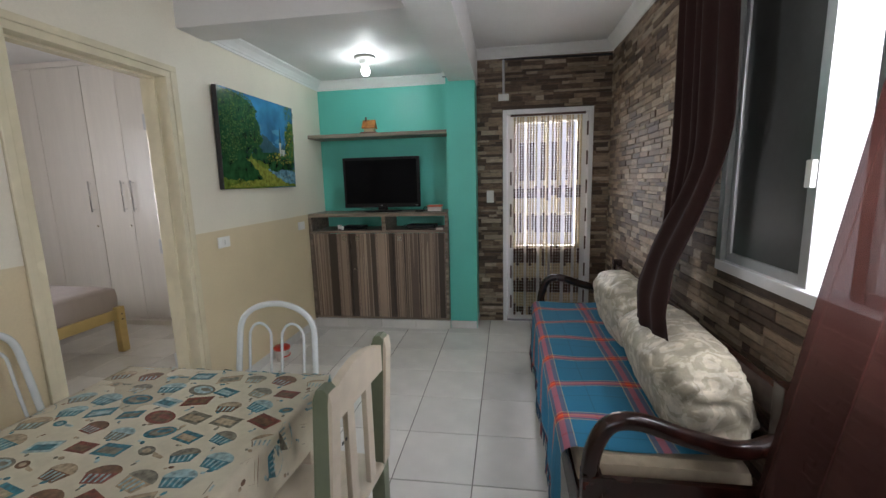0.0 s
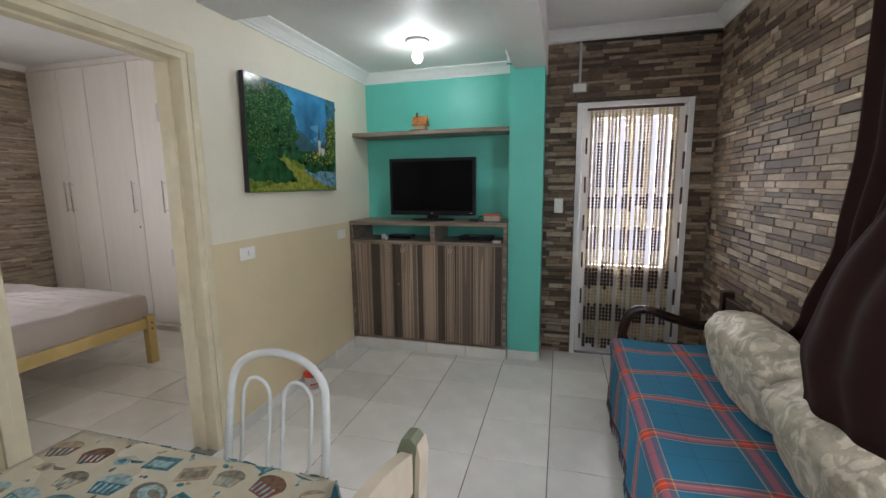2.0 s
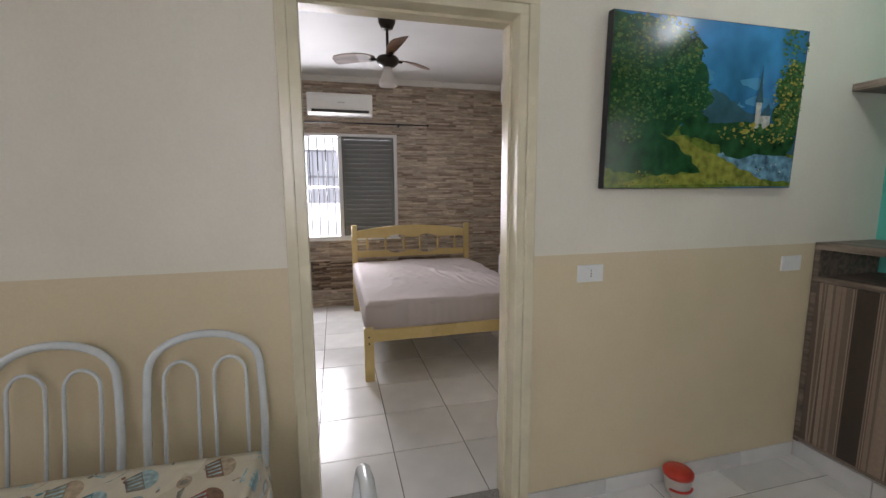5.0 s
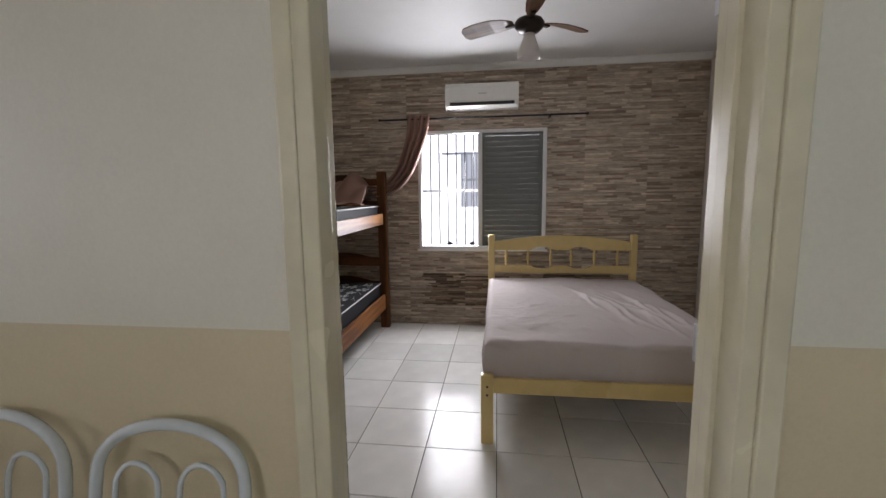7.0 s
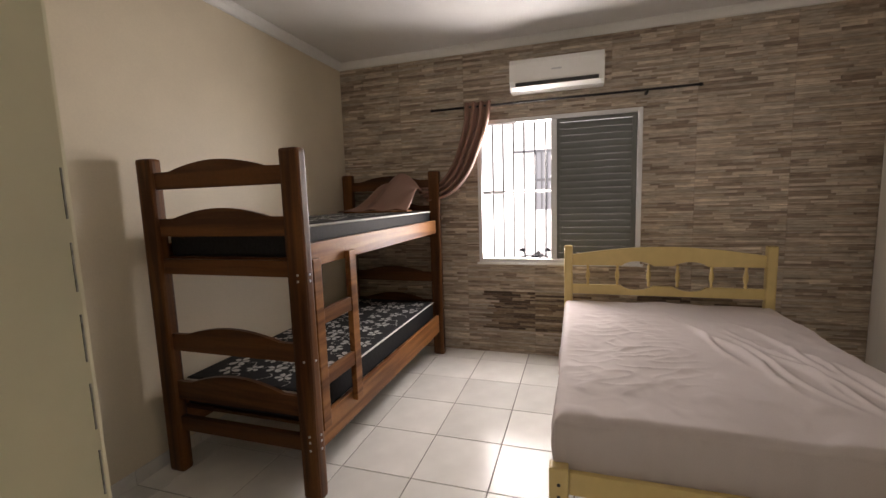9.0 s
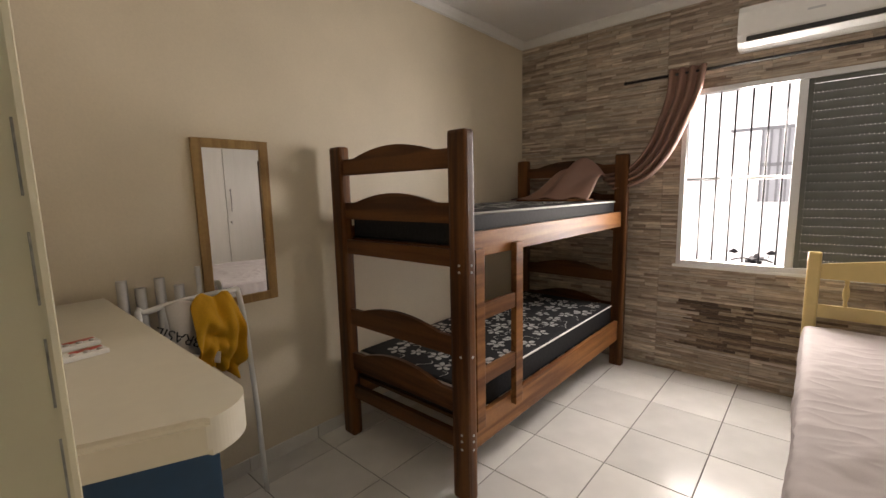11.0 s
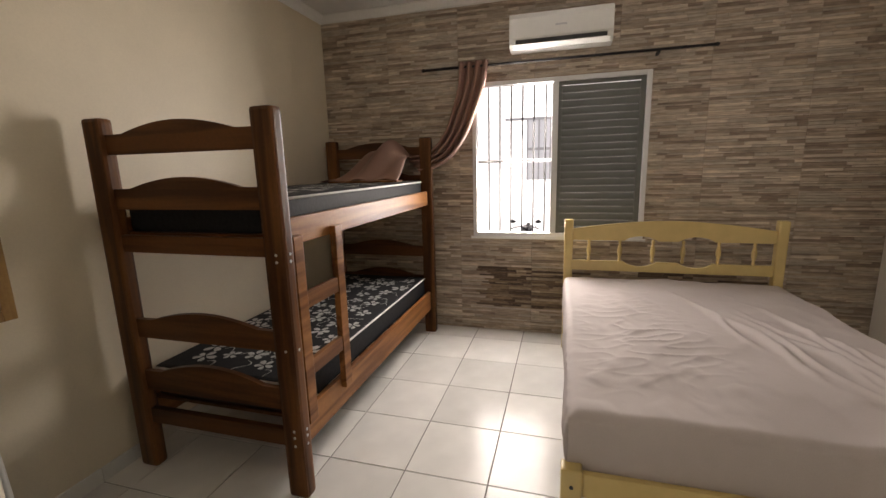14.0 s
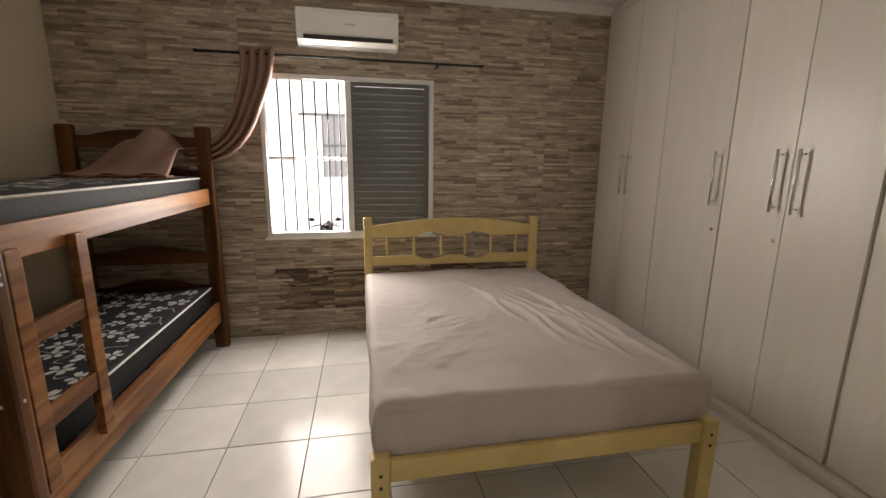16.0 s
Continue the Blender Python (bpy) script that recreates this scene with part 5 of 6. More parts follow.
for z in (0.33, 0.30, 1.11, 1.08, 0.26, 0.7):
    add_tube(bm, [(KX0 - 0.0, KY1 + 0.049, z), (KX0, KY1 + 0.053, z)], 0.006, 8)
    add_tube(bm, [(KX0 + 0.032, KY1 + 0.01, z), (KX0 + 0.036, KY1 + 0.01, z)], 0.006, 8)
tagged(put("bolt", bm, m_bare_alu, bunk), kind="stuff")


def flower(bm, x, y, z, s, a, rng):
    for k in range(5):
        b = a + k * 1.257 + rng.uniform(-0.2, 0.2)
        ca, sa = math.cos(b), math.sin(b)
        r = s * rng.uniform(0.8, 1.1)
        pts = [(0.12, 0), (0.4, 0.2), (0.75, 0.27), (1.0, 0.1), (0.92, -0.06), (1.02, -0.16), (0.7, -0.28), (0.4, -0.2)]
        bm.faces.new([bm.verts.new((x + r * (p * ca - q * sa), y + r * (p * sa + q * ca), z)) for p, q in pts])
    ca, sa = math.cos(a + 0.6), math.sin(a + 0.6)
    prev = None
    for k in range(9):
        t = k / 8
        p, q = 1.0 + 1.6 * t, 0.5 * math.sin(t * 5)
        w = 0.05
        pair = [bm.verts.new((x + s * (p * ca - (q + d) * sa), y + s * (p * sa + (q + d) * ca), z)) for d in (-w, w)]
        if prev:
            bm.faces.new((prev[0], pair[0], pair[1], prev[1]))
        prev = pair


def mattress(z0, z1, seed):
    mt = thing("bunk_mattress", "black mattress printed with white flowers in the bunk", "mattress", "mattresses in the bunk bed")
    x0, x1, y0, y1 = KX1 + 0.05, KX0 - 0.05, KY0 + 0.03, KY1 - 0.03
    bm = bmesh.new()
    add_box(bm, (x0, y0, z0), (x1, y1, z1), 0.02)
    put("core", bm, m_mattress, mt)
    for z in (z1 - 0.012,):
        bm = bmesh.new()
        add_tube(bm, [(x0 + 0.01, y1 + 0.001, z), (x1 - 0.01, y1 + 0.001, z), (x1 + 0.001, y1 - 0.01, z), (x1 + 0.001, y0 + 0.01, z)], 0.006, 6)
        put("piping", bm, m_piping, mt)
    rng = random.Random(seed)
    bm = bmesh.new()
    placed = []
    for _ in range(900):
        x, y, s = rng.uniform(x0 + 0.1, x1 - 0.1), rng.uniform(y0 + 0.07, y1 - 0.07), rng.uniform(0.05, 0.075)
        if all((x - a) ** 2 + (y - b) ** 2 > (0.95 * (s + c)) ** 2 for a, b, c in placed):
            placed.append((x, y, s))
            flower(bm, x, y, z1 + 0.0012, s, rng.uniform(0, 6), rng)
    bm.verts.ensure_lookup_table()
    for v in bm.verts:
        v.co.x, v.co.y = min(max(v.co.x, x0 + 0.02), x1 - 0.02), min(max(v.co.y, y0 + 0.02), y1 - 0.02)
    for f in bm.faces:
        f.normal_update()
        if f.normal.z < 0:
            f.normal_flip()
    tagged(put("printed_flower", bm, m_petal, mt), kind="stuff")


mattress(1.179, 1.335, 3)
mattress(0.354, 0.51, 9)
board = thing("loose_board", "loose wooden board on the upper mattress", "board")
box("board", (-4.82, 0.34, 1.338), (-4.70, 0.92, 1.352), m_bunk_x, 0.002, board)

# ---- double bed ----
bed = thing("double_bed", "yellow enamelled wooden double bed with turned headboard", "bed")
E0, E1, EH, EF = 2.135, 3.565, -5.03, -3.09
for y in (E0 + 0.03, E1 - 0.03):
    bm = bmesh.new()
    add_box(bm, (EH - 0.03, y - 0.032, 0), (EH + 0.03, y + 0.032, 1.03), 0.012)
    put("head_post", bm, m_yellow, bed)
    bm = bmesh.new()
    add_box(bm, (EF - 0.03, y - 0.036, 0), (EF + 0.03, y + 0.036, 0.415), 0.008)
    put("foot_leg", bm, m_yellow, bed)
    bm = bmesh.new()
    for z in (0.30, 0.35):
        add_tube(bm, [(EF + 0.029, y, z), (EF + 0.033, y, z)], 0.007, 8)
    tagged(put("bolt", bm, m_iron, bed), kind="stuff")
HW = E1 - E0 - 0.12
top = [(HW * k / 20, 0.085 + 0.062 * math.sin(math.pi * k / 20)) for k in range(21)]
low = []
for k in range(41):
    t = k / 40
    d = 0.0
    for c in (0.36, 0.64):
        d = max(d, 0.035 * max(0, 1 - ((t - c) / 0.075) ** 2) ** 0.5 if abs(t - c) < 0.075 else 0)
    low.append((HW * t, d))
prism("head_board", low + top[::-1], (EH - 0.013, E0 + 0.06, 0.875), (0, 1, 0), (0, 0, 1), 0.026, m_yellow, bed)
low2 = [(x, 0.075 - d) for x, d in low]
prism("head_rail", [(0, 0), (HW, 0)] + low2[::-1], (EH - 0.013, E0 + 0.06, 0.645), (0, 1, 0), (0, 0, 1), 0.026, m_yellow, bed)
for t in (0.09, 0.255, 0.425, 0.575, 0.745, 0.91):
    lathe("spindle", [(0.009, 0.715), (0.012, 0.73), (0.008, 0.745), (0.017, 0.785), (0.017, 0.81), (0.008, 0.85), (0.012, 0.865), (0.009, 0.885)], (EH, E0 + 0.06 + HW * t, 0), m_yellow, bed, 10)
for y in (E0 + 0.02, E1 - 0.045):
    box("side_rail", (EH + 0.03, y, 0.30), (EF - 0.03, y + 0.025, 0.395), m_yellow, 0.004, bed)
box("foot_rail", (EF - 0.012, E0 + 0.066, 0.305), (EF + 0.014, E1 - 0.066, 0.395), m_yellow, 0.004, bed)
for k in range(10):
    box("slat", (EH + 0.08 + k * 0.185, E0 + 0.046, 0.34), (EH + 0.15 + k * 0.185, E1 - 0.046, 0.358), m_yellow, 0.002, bed)

bedding = thing("fitted_sheet", "rumpled mauve grey fitted sheet on the mattress", "mattress")
MX0, MX1, MY0, MY1, MZ0, MZ1 = EH + 0.035, EF - 0.02, E0 + 0.015, E1 - 0.02, 0.398, 0.60
nrng = Vector((3.1, 1.7, 0))


def creases(x, y):
    u, w = (x - MX0) / (MX1 - MX0), (y - MY0) / (MY1 - MY0)
    d = 0.0
    # long folds running from the middle to the far wardrobe corner
    for k, (a, c, amp, wid) in enumerate(((0.55, 0.62, 0.013, 0.016), (0.62, 0.70, 0.012, 0.013), (0.50, 0.80, 0.011, 0.012), (0.42, 0.55, 0.008, 0.012), (0.7, 0.78, 0.010, 0.012), (0.75, 0.90, 0.011, 0.013), (0.58, 0.75, 0.008, 0.01), (0.66, 0.86, 0.008, 0.01))):
        s = w - c - 0.30 * (u - a) - 0.02 * math.sin(u * 14 + k)
        fade = max(0, 1 - abs(u - a) / 0.27)
        d += amp * math.exp(-(s / wid) ** 2) * fade
    # short ripples across on the window side
    rip = (1 - abs(noise.noise(Vector((x * 13 + 1.2 * math.sin(y * 5), y * 5.5, 0)) + nrng))) ** 7
    d += 0.0045 * rip * max(0, 1 - abs(w - 0.26) / 0.34) * max(0, 1 - abs(u - 0.55) / 0.45)
    d += 0.006 * noise.noise(Vector((x * 3, y * 3, 2)))
    d += 0.004 * max(0, noise.noise(Vector((x * 9, y * 12, 5))))
    return d * 2.3


def sheet_fn(u, v):
    # the top and its four sides in one skin
    du, dv = (u - 0.5) * 2, (v - 0.5) * 2
    lx, ly, drop_h = (MX1 - MX0) / 2, (MY1 - MY0) / 2, MZ1 - MZ0
    x, y = du * (lx + drop_h), dv * (ly + drop_h)
    ox, oy = max(0, abs(x) - lx), max(0, abs(y) - ly)
    drop = max(ox, oy)
    r = 0.035
    cx, cy = min(abs(x), lx), min(abs(y), ly)
    px, py = math.copysign(cx, x), math.copysign(cy, y)
    X, Y = (MX0 + MX1) / 2 + px, (MY0 + MY1) / 2 + py
    edge = min(lx - cx, ly - cy)
    z = MZ1 - drop - (max(0, r - edge) ** 2 / (2 * r))
    if drop <= 0:
        z += creases(X, Y)
    else:
        k = 0.012 * noise.noise(Vector((X * 6, Y * 6, z * 3))) + 0.006 * noise.noise(Vector((X * 20, Y * 20, z * 2))) + 0.015 * math.sin(math.pi * min(1, drop / drop_h))
        X += math.copysign(k, x) * (ox >= oy)
        Y += math.copysign(k, y) * (oy > ox)
        if x > 0 and ox >= oy:
            z += 0.03 * max(0, (Y - 3.1)) * min(1, drop / drop_h)
    return Vector((X, Y, z))


sheet("sheet", sheet_fn, 280, 230, m_sheet, bedding)
box("mattress_base", (MX0 + 0.02, MY0 + 0.02, 0.359), (MX1 - 0.02, MY1 - 0.02, 0.45), mat("mattress_ticking", (0.12, 0.11, 0.10), 0.8), 0.01, bedding)

# ---- wardrobe ----
ward = thing("wardrobe", "white laminate wardrobe with chrome bar handles", "wardrobe")
box("carcass", (BX + 0.006, WF + 0.02, 0.0), (-2.36, 4.86, BC - 0.005), m_ward, 0.002, ward)
box("plinth", (BX + 0.006, WF - 0.06, 0.0), (-2.36, WF + 0.018, 0.055), m_ward, 0.003, ward)
box("cornice", (BX + 0.006, WF - 0.005, BC - 0.06), (-2.36, WF + 0.018, BC - 0.005), m_ward, 0.003, ward)
edges = [BX + 0.01, -4.86, -4.475, -3.905, -3.51, -3.12, -2.74, -2.365]
for k, (a, b) in enumerate(zip(edges, edges[1:])):
    d = box("door", (a + {3: 0.007, 5: 0.016}.get(k, 0.0025), WF - 0.002, 0.062), (b - 0.0025, WF + 0.018, BC - 0.065), m_ward, 0.002, ward)
for x, zs in ((-4.90, (1.22, 1.54)), (-4.82, (1.22, 1.54)), (-3.96, (1.22, 1.54)), (-3.57, (1.22, 1.54)), (-3.455, (1.22, 1.54)), (-2.79, (1.22, 1.54)), (-2.69, (1.22, 1.54))):
    bm = bmesh.new()
    add_tube(bm, [(x, WF - 0.036, zs[0]), (x, WF - 0.036, zs[1])], 0.0075, 8)
    for z in (zs[0] + 0.025, zs[1] - 0.025):
        add_tube(bm, [(x, WF - 0.036, z), (x, WF - 0.001, z)], 0.005, 6)
    put("handle", bm, m_chrome, ward)
for x in (-3.95, -3.545):
    bm = bmesh.new()
    add_tube(bm, [(x, WF - 0.006, 1.07), (x, WF - 0.001, 1.07)], 0.011, 12)
    put("lock", bm, m_chrome, ward)

# ---- ceiling fan ----
fan = thing("ceiling_fan", "dark bronze ceiling fan with three wooden blades and glass shade", "ceiling fan")
FX, FY, FZ = -3.5, 2.405, 2.45
lathe("canopy", [(0.02, -0.075), (0.045, -0.07), (0.065, -0.03), (0.07, 0)], (FX, FY, BC - 0.001), m_bronze, fan)
tube("stem", [(FX, FY, FZ), (FX, FY, BC - 0.06)], 0.011, m_bronze, fan)
lathe("motor", [(0.03, -0.05), (0.06, -0.04), (0.085, -0.015), (0.09, 0.01), (0.075, 0.03), (0.03, 0.045), (0.012, 0.05)], (FX, FY, FZ - 0.01), m_bronze, fan, 24)
lathe("shade", [(0.03, -0.055), (0.036, -0.08), (0.05, -0.12), (0.066, -0.17), (0.07, -0.2), (0.066, -0.2), (0.045, -0.12), (0.03, -0.08)], (FX, FY, FZ), m_opal, fan, 24)
for k in range(3):
    bm = bmesh.new()
    L = [(0.10, 0.028), (0.16, 0.048), (0.25, 0.06), (0.36, 0.062), (0.43, 0.055), (0.45, 0.03)]
    up = [[bm.verts.new((x, s * w, 0.012 + 0.03 * math.sin((x - 0.1) * 5) - 0.10 * max(0, x - 0.2) + s * w * 0.28 + t)) for x, w in L] for s in (-1, 1) for t in (0, 0.006)]
    a0, a1, b0, b1 = up
    for i in range(len(L) - 1):
        for p, q in ((a0, b0), (a1, b1), (a0, a1), (b0, b1)):
            bm.faces.new((p[i], p[i + 1], q[i + 1], q[i]))
    for i in (0, -1):
        bm.faces.new((a0[i], a1[i], b1[i], b0[i]))
    bl = put("blade", bm, m_fanwood, fan)
    bl.matrix_basis = pose(FX, FY, FZ, 0, 0, 5 + 120 * k)
    bm = bmesh.new()
    add_box(bm, (0.06, -0.015, 0.0), (0.15, 0.015, 0.012), 0.003)
    pl2 = put("blade_arm", bm, m_bronze, fan)
    pl2.matrix_basis = pose(FX, FY, FZ, 0, 0, 5 + 120 * k)

# ---- mirror side ----
mir = thing("wall_mirror", "rectangular wall mirror in a light pine frame", "mirror")
MA, MB, MC, MD = -2.80, -2.455, 0.897, 1.692
boxes("frame", [((MA, BL, MC), (MA + 0.042, BL + 0.022, MD)), ((MB - 0.042, BL, MC), (MB, BL + 0.022, MD)), ((MA + 0.042, BL, MC), (MB - 0.042, BL + 0.022, MC + 0.042)), ((MA + 0.042, BL, MD - 0.042), (MB - 0.042, BL + 0.022, MD))], m_pine, 0.003, mir)
box("glass", (MA + 0.042, BL, MC + 0.042), (MB - 0.042, BL + 0.012, MD - 0.042), m_mirror, 0, mir)
mir.matrix_basis = Matrix.Translation((MB, BL + 0.002, 0)) @ Matrix.Rotation(radians(-2), 4, 'Z') @ Matrix.Translation((-MB, -BL, 0))

unit = thing("side_cabinet", "narrow blue cabinet with a rounded ivory top", "cabinet")
UT = 1.04
bm = bmesh.new()
outline = [(0, 0), (0, 1.22)] + [(0.24 + 0.10 * math.sin(a), 1.22 + 0.10 * (math.cos(a)) - 0.0) for a in (k * math.pi / 40 for k in range(21))] + [(0.34, 0)]
add_prism(bm, [(-x, y) for x, y in outline], (WI - 0.005, 0.06, UT - 0.07), (1, 0, 0), (0, 1, 0), 0.07)
bmesh.ops.bevel(bm, geom=[e for e in bm.edges if abs(e.verts[0].co.z - e.verts[1].co.z) < 0.001], offset=0.012, segments=3, affect="EDGES")
put("top", bm, m_top, unit)
box("body", (WI - 0.31, 0.07, 0.0), (WI - 0.008, 1.24, UT - 0.071), m_blue, 0.004, unit)
box("handle", (WI - 0.322, 1.16, 0.84), (WI - 0.31, 1.175, 0.86), m_chrome, 0.002, unit)
for k, y in enumerate((0.72, 0.79)):
    pk = thing("medicine_blister", "white and red medicine blister pack on the cabinet", "medicine pack", "packs on the cabinet")
    bm = bmesh.new()
    add_box(bm, (-0.06, -0.026, 0), (0.06, 0.026, 0.012), 0.003)
    put("pack", bm, m_plastic, pk)
    bm = bmesh.new()
    add_box(bm, (-0.055, -0.02, 0.012), (0.01, 0.0, 0.0128))
    put("stripe", bm, m_red, pk)
    bm = bmesh.new()
    for i in range(4):
        add_lathe(bm, [(0.008, 0.012), (0.006, 0.016), (0.001, 0.017)], (-0.045 + i * 0.027, 0.011, 0), 8)
    tagged(put("pill", bm, m_tub, pk), kind="stuff")
    pk.matrix_basis = pose(WI - 0.15, y + 0.03 * k, UT + 0.001, 0, 0, 8)

rack = thing("folding_rack", "white tubular folding rack beside the cabinet", "rack")
bm = bmesh.new()
add_tube(bm, curve_pts([(-2.16, 0.22, 0.0), (-2.16, 0.2, 0.9), (-2.2, 0.19, 0.98), (-2.5, 0.17, 1.0), (-2.56, 0.17, 0.95), (-2.58, 0.2, 0.5), (-2.58, 0.24, 0.0)], 6), 0.012, 8)
put("hoop", bm, m_plastic, rack)
bm = bmesh.new()
for x, h in ((-2.14, 1.10), (-2.2, 1.06), (-2.27, 1.09), (-2.34, 1.05), (-2.42, 1.12)):
    add_tube(bm, [(x, 0.09, 0.0), (x, 0.09, h)], 0.02 if x > -2.4 else 0.011, 10)
tagged(put("upright_tube", bm, m_bare_alu, rack), kind="stuff")


def shirt(u, v):
    x = -2.25 - 0.28 * u
    return Vector((x, 0.20 + 0.02 * math.sin(u * 14) * (0.3 + v) + 0.05 * math.sin(math.pi * v), 0.99 - 0.30 * v * (1.1 - 0.2 * math.sin(u * 5)) + 0.012 * math.sin(u * 9)))


sw1 = thing("football_shirt", "yellow and white lettered cotton shirt on the rack", "shirt")


def bundle(u, v):
    # a bunched cloth hung over the rack, its hem pulled in and folded
    w = 0.5 + 0.5 * math.sin(math.pi * min(1, 0.25 + 0.6 * v))
    x = -2.425 - (u - 0.5) * 0.20 * w
    fold = 0.012 * math.sin(u * 17 + 5 * v) + 0.075 * noise.noise(Vector((u * 5, v * 5, 1)))
    z = 1.015 - 0.37 * v + 0.05 * v * math.cos((u - 0.4) * 5) + 0.02 * math.sin(u * 9) - 0.05 * (2 * u - 1) ** 2 * (1 - v)
    return Vector((x, 0.215 + fold * (0.35 + 0.65 * v) + 0.09 * math.sin(math.pi * min(1, v * 1.15)), z))


sheet("yellow_part", bundle, 44, 36, m_shirt_y, sw1, thick=0.004)
sheet("white_part", lambda u, v: shirt(u * 0.62, v * 0.85), 24, 24, m_shirt_w, sw1, thick=0.004)
txt = bpy.data.curves.new("lettering", "FONT")
txt.body, txt.size, txt.extrude = "BRASIL", 0.06, 0.0004
txt.materials.append(m_iron)
tob = new("lettering", txt)
tob.parent = sw1
tob.matrix_basis = pose(-2.36, 0.268, 0.84, 90, 0, 180) @ pose(0, 0, 0, 0, 0, 150)

# ---- outside ----
structure(box("ground", (-300, -300, -0.9), (300, 300, -0.5), m_ground), "pale concrete yard around the house")
# emission stands in for daylight on the walls outside
m_glow_wall = glow("glowing_render_wall", (0.95, 0.95, 0.96), 1.0)
opp = structure(new("backdrop_house"), "pale house across the yard, made to glow as if overexposed")
box("facade", (-12.2, -7, -0.5), (-12, 12, 7), m_glow_wall, 0, opp)
# the house's glass and bars emit too, more weakly, in place of daylight
m_dimwin = glow("glowing_window_glass", (0.50, 0.52, 0.55), 0.5)
m_bar = glow("glowing_window_bar", (0.30, 0.31, 0.33), 0.35)
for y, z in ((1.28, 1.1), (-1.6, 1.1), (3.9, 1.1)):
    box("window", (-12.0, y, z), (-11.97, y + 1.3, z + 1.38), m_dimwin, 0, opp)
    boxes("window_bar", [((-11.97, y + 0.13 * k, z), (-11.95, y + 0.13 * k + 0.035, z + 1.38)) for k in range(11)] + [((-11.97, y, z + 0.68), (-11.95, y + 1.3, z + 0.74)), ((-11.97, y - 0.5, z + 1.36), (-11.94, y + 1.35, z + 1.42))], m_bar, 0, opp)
# plain backdrop walls, self-lit to look blown out by day
op2 = structure(box("backdrop_street", (4.6, -14, -0.5), (4.8, 18, 9), m_glow_wall), "pale backdrop wall across the street, made to glow")
op3 = structure(box("backdrop_yard", (-8, 9.5, -0.5), (4.6, 9.7, 7), glow("dim_glowing_wall", (0.40, 0.385, 0.42), 0.8)), "pale backdrop wall beyond the entrance, made to glow")
bike = thing("motorcycle", "parked dark motorcycle outside the window", "motorcycle")
bm = bmesh.new()
for s in (-1, 1):
    add_tube(bm, curve_pts([(-7.6, 1.62, 0.72), (-7.55, 1.62 + s * 0.12, 0.76), (-7.5, 1.62 + s * 0.3, 0.72)], 4), 0.013, 6)
    add_tube(bm, [(-7.53, 1.62 + s * 0.2, 0.74), (-7.55, 1.62 + s * 0.26, 0.86)], 0.007, 6)
    add_tube(bm, [(-7.55, 1.62 + s * 0.20, 0.86), (-7.55, 1.62 + s * 0.27, 0.88), (-7.55, 1.62 + s * 0.34, 0.86)], [0.015, 0.045, 0.01], 8)
    add_tube(bm, [(-7.6, 1.62 + s * 0.08, 0.72), (-7.25, 1.62 + s * 0.08, 0.18)], 0.02, 6)
put("handlebar", bm, m_iron, bike)
for x in (-7.2, -8.4):
    tube("wheel", [(x + 0.27 * math.cos(a), 1.62, 0.43 + 0.27 * math.sin(a)) for a in (k * math.pi / 12 for k in range(25))], 0.045, m_iron, bike, 8)
bm = bmesh.new()
add_box(bm, (-8.2, 1.52, 0.3), (-7.5, 1.72, 0.62), 0.06)
add_box(bm, (-8.5, 1.50, 0.6), (-7.9, 1.74, 0.68), 0.03)
put("body", bm, m_black, bike)
bike.matrix_basis = pose(-3.2, -0.25, -0.6)

# ---- stone strips and floor tiles ----
UNIT = {}


def piece(name, material, key):
    """A stone with a chamfered face: 1 x 1 across, 1 deep."""
    if (name, key) not in UNIT:
        bm = bmesh.new()
        b = 0.06
        back = [bm.verts.new(p) for p in ((0, 0, 0), (1, 0, 0), (1, 0, 1), (0, 0, 1))]
        front = [bm.verts.new(p) for p in ((b * 0.4, 1, b), (1 - b * 0.4, 1, b), (1 - b * 0.4, 1, 1 - b), (b * 0.4, 1, 1 - b))]
        bm.faces.new(front)
        for i in range(4):
            j = (i + 1) % 4
            bm.faces.new((back[i], back[j], front[j], front[i]))
        bmesh.ops.recalc_face_normals(bm, faces=bm.faces)
        me = bpy.data.meshes.new(name)
        bm.to_mesh(me)
        bm.free()
        me.materials.append(material)
        UNIT[name, key] = me
    return UNIT[name, key]


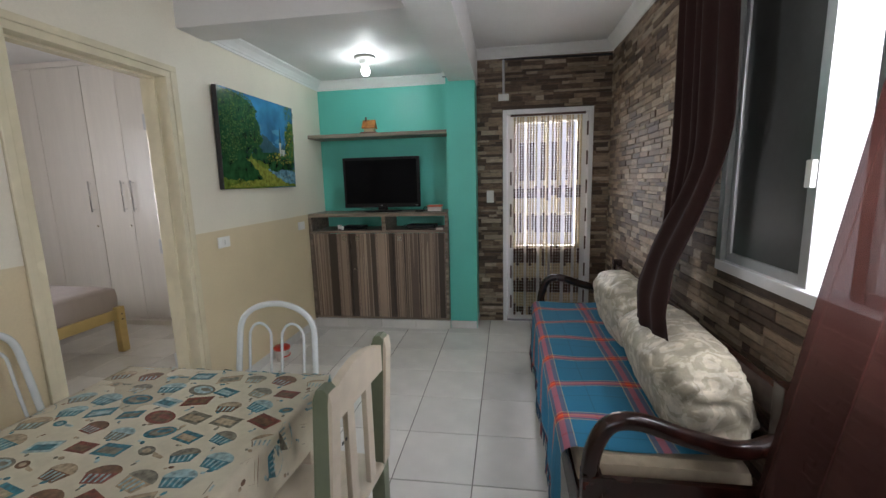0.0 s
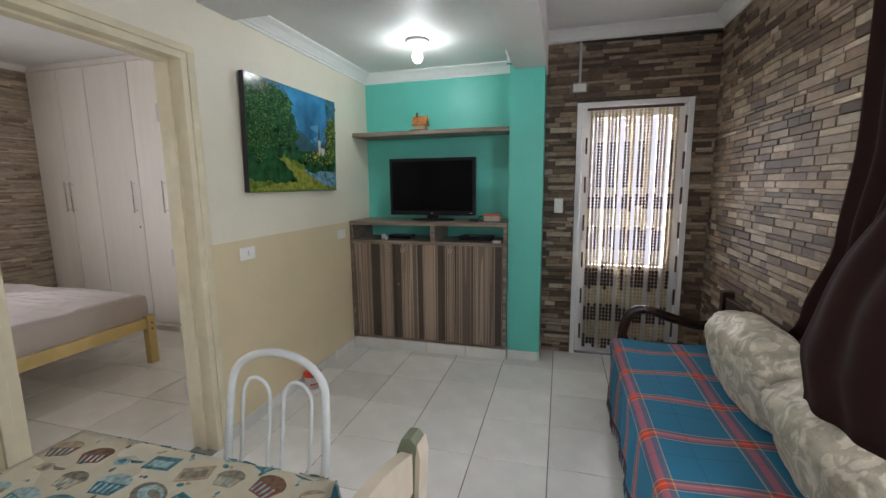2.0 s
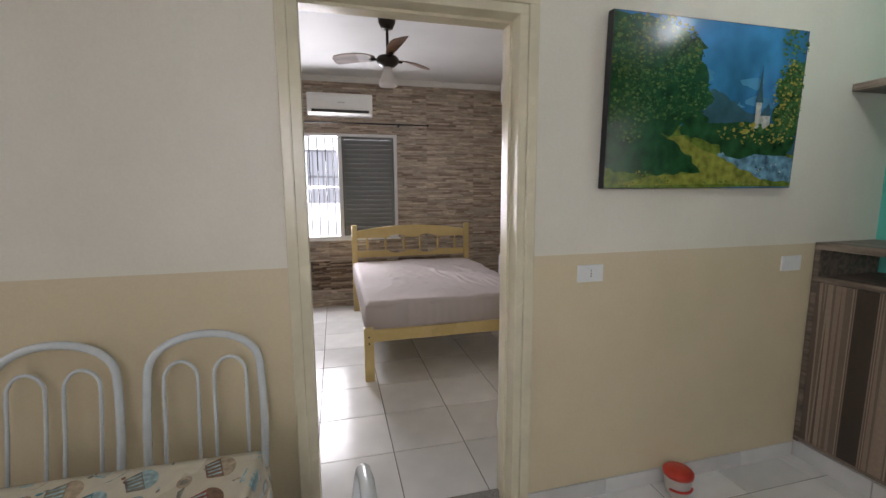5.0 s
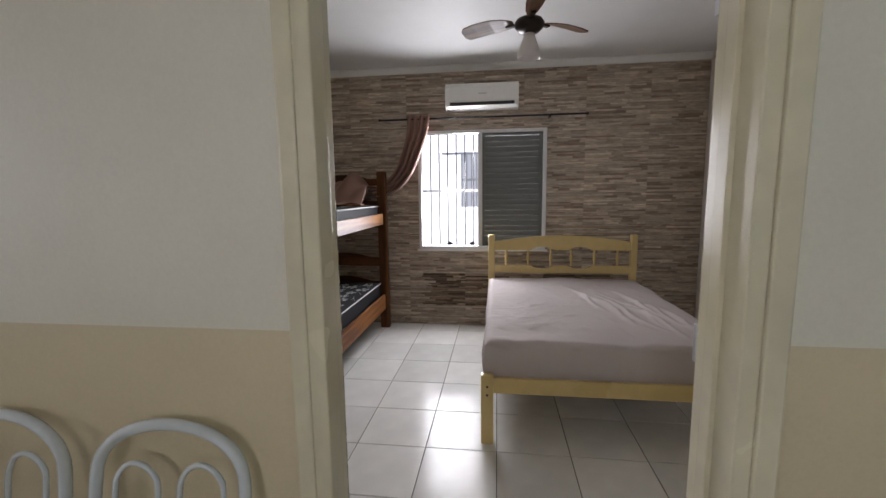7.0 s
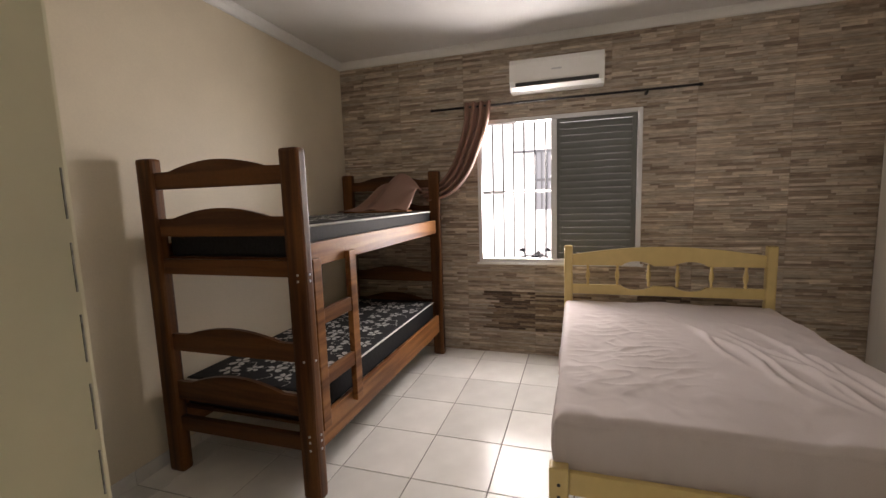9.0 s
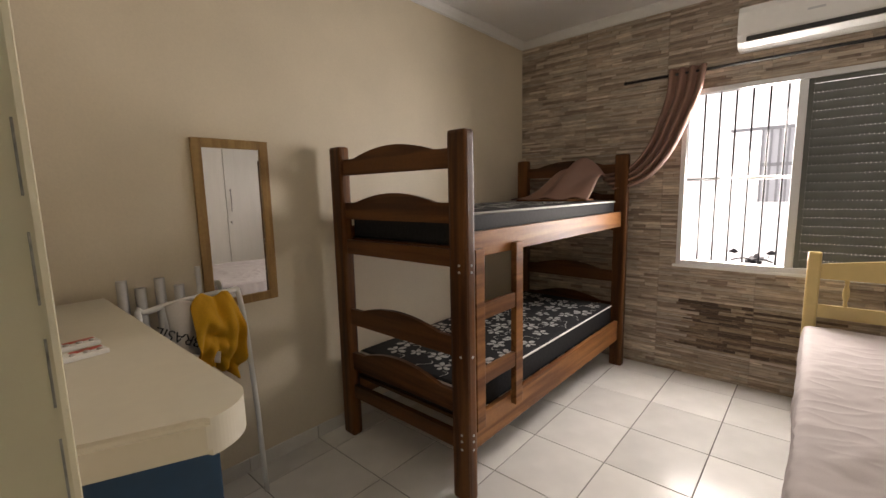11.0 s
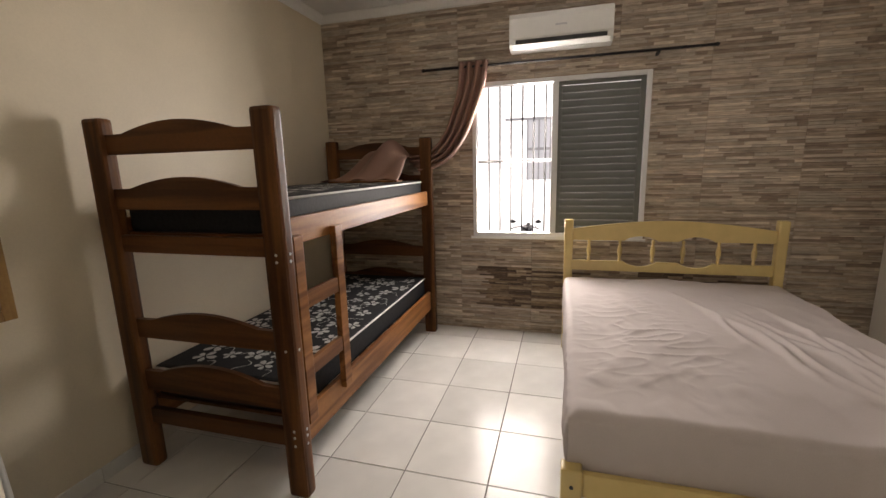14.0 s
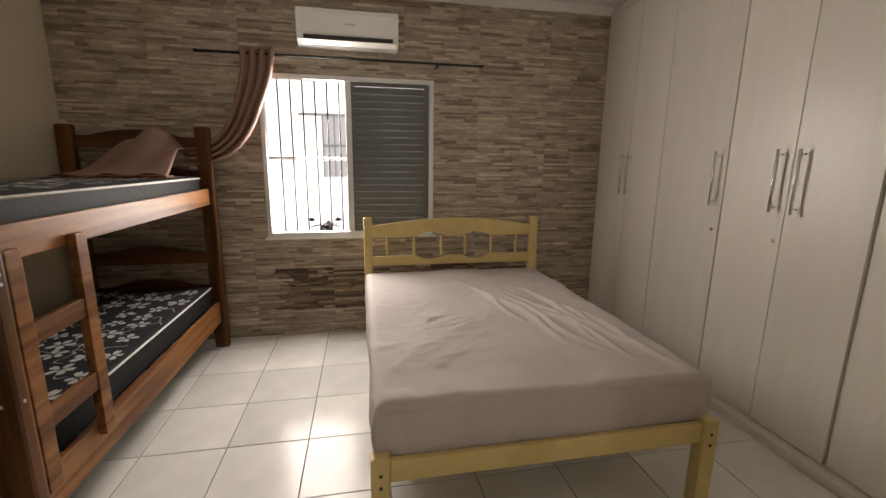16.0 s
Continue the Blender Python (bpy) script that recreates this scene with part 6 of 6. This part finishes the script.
def strip_wall(parent, name, frame_m, length, height, holes, mats, weights, h_range, w_range, d_range, near, seed, seam=None, limit=280):
    """Rows of stones on a wall: frame_m maps (along, out, up) to the world. The nearest are parts, the rest one mesh."""
    rng = random.Random(seed)
    verts, faces, slots = [], [], []
    made = 0
    z = 0.0
    while z < height - 0.004:
        h = min(rng.uniform(*h_range), height - z)
        x = 0.0
        first = True
        while x < length - 0.004:
            w = rng.uniform(*w_range) * (rng.random() if first else 1)
            w = max(w, 0.03)
            first = False
            if seam:
                nxt = (math.floor(x / seam + 1e-6) + 1) * seam
                if x + w > nxt - 0.03:
                    w = nxt - x
            w = min(w, length - x)
            spans = [(x, x + w)]
            for a0, a1, b0, b1 in holes:
                if z + h > b0 + 0.003 and z < b1 - 0.003:
                    cut = []
                    for s0, s1 in spans:
                        if s1 <= a0 or s0 >= a1:
                            cut.append((s0, s1))
                        else:
                            cut += [(s0, a0)] if s0 < a0 - 0.01 else []
                            cut += [(a1, s1)] if s1 > a1 + 0.01 else []
                    spans = cut
            for s0, s1 in spans:
                d = rng.uniform(*d_range)
                k = rng.choices(range(len(mats)), weights)[0]
                g = 0.0012
                if made < limit and near[0] < s0 < near[1] and near[2] < z < near[3]:
                    ob = new("stone", piece(name, mats[k], k))
                    ob.parent = parent
                    ob.matrix_basis = frame_m @ Matrix.Translation((s0 + g / 2, 0, z + g / 2)) @ Matrix.Diagonal((s1 - s0 - g, d, h - g, 1))
                    made += 1
                    continue
                base = len(verts)
                bx, bz = min(0.003, (s1 - s0) * 0.1), min(0.003, h * 0.1)
                for p in ((s0, 0, z), (s1 - g, 0, z), (s1 - g, 0, z + h - g), (s0, 0, z + h - g), (s0 + bx, d, z + bz), (s1 - g - bx, d, z + bz), (s1 - g - bx, d, z + h - g - bz), (s0 + bx, d, z + h - g - bz)):
                    verts.append(frame_m @ Vector(p))
                for f in ((4, 5, 6, 7), (0, 1, 5, 4), (1, 2, 6, 5), (2, 3, 7, 6), (3, 0, 4, 7)):
                    faces.append([base + i for i in f])
                    slots.append(k)
            x += w
        z += h
    me = bpy.data.meshes.new(name)
    me.from_pydata(verts, [], faces)
    for m in mats:
        me.materials.append(m)
    me.polygons.foreach_set("material_index", slots)
    bm = bmesh.new()
    bm.from_mesh(me)
    bmesh.ops.recalc_face_normals(bm, faces=bm.faces)
    bm.to_mesh(me)
    bm.free()
    ob = new(name, me)
    ob.parent = parent
    tagged(ob, kind="stuff")


def wall_frame(origin, along, out):
    a, o = Vector(along), Vector(out)
    return Matrix(((a.x, o.x, 0, origin[0]), (a.y, o.y, 0, origin[1]), (a.z, o.z, 1, origin[2]), (0, 0, 0, 1)))


strip_wall(ext_wall, "stone_facing", wall_frame((0.076, EY, 0), (1, 0, 0), (0, -1, 0)), RX - 0.076, 2.64, [(0.249, 1.09, -1, 2.105)], m_stone, (4, 4, 4, 3, 2), (0.018, 0.046), (0.06, 0.26), (0.004, 0.012), (0, 2, 0, 2.6), 5, limit=260)
strip_wall(win_wall, "stone_facing", wall_frame((RX, SY, 0), (0, 1, 0), (-1, 0, 0)), EY - SY, 2.64, [(W0 - SY, W1 - SY, WZ0, WZ1)], m_stone, (3, 4, 4, 4, 2), (0.02, 0.048), (0.06, 0.24), (0.004, 0.012), (3.6, 5.1, 0.8, 2.3), 6, limit=280)
strip_wall(bed_wall, "stone_facing", wall_frame((BX, BL, 0), (0, 1, 0), (1, 0, 0)), WF - BL + 0.01, BC, [(B0 - BL, B1 - BL, BZ0, BZ1)], m_slate, (3, 4, 4, 4, 2), (0.010, 0.027), (0.07, 0.30), (0.002, 0.006), (1.3, 3.4, 0.2, 0.8), 7, seam=0.615, limit=260)

TILE = {}


def floor_tiles(parent, x0, x1, y0, y1, ox, oy, step, step_y):
    xs, ys = [x0], [y0]
    k = math.ceil((x0 - ox) / step + 1e-6)
    while ox + k * step < x1 - 0.005:
        xs.append(ox + k * step)
        k += 1
    k = math.ceil((y0 - oy) / step_y + 1e-6)
    while oy + k * step_y < y1 - 0.005:
        ys.append(oy + k * step_y)
        k += 1
    xs.append(x1), ys.append(y1)
    for a, b in zip(xs, xs[1:]):
        for c, d in zip(ys, ys[1:]):
            w, h = round(b - a - 0.0045, 4), round(d - c - 0.0045, 4)
            if w < 0.008 or h < 0.008:
                continue
            if (w, h) not in TILE:
                bm = bmesh.new()
                r = 0.0018
                lo = [bm.verts.new(p) for p in ((0, 0, -0.006), (w, 0, -0.006), (w, h, -0.006), (0, h, -0.006))]
                mid = [bm.verts.new(p) for p in ((0, 0, -r), (w, 0, -r), (w, h, -r), (0, h, -r))]
                top = [bm.verts.new(p) for p in ((r, r, 0), (w - r, r, 0), (w - r, h - r, 0), (r, h - r, 0))]
                bm.faces.new(top)
                for p, q in ((lo, mid), (mid, top)):
                    for i in range(4):
                        bm.faces.new((p[i], p[(i + 1) % 4], q[(i + 1) % 4], q[i]))
                bmesh.ops.recalc_face_normals(bm, faces=bm.faces)
                me = bpy.data.meshes.new("floor_tile")
                bm.to_mesh(me)
                bm.free()
                me.materials.append(m_tile)
                TILE[w, h] = me
            ob = new("floor_tile", TILE[w, h])
            ob.parent = parent
            ob.location = (a + 0.00225, c + 0.00225, 0)


floor_tiles(floor_living, WX + 0.001, RX, SY, 4.62, -0.21, 3.40, 0.403, 0.406)
floor_tiles(floor_bed, BX + 0.001, WI, BL, WF, -3.826, 1.41, 0.416, 0.405)
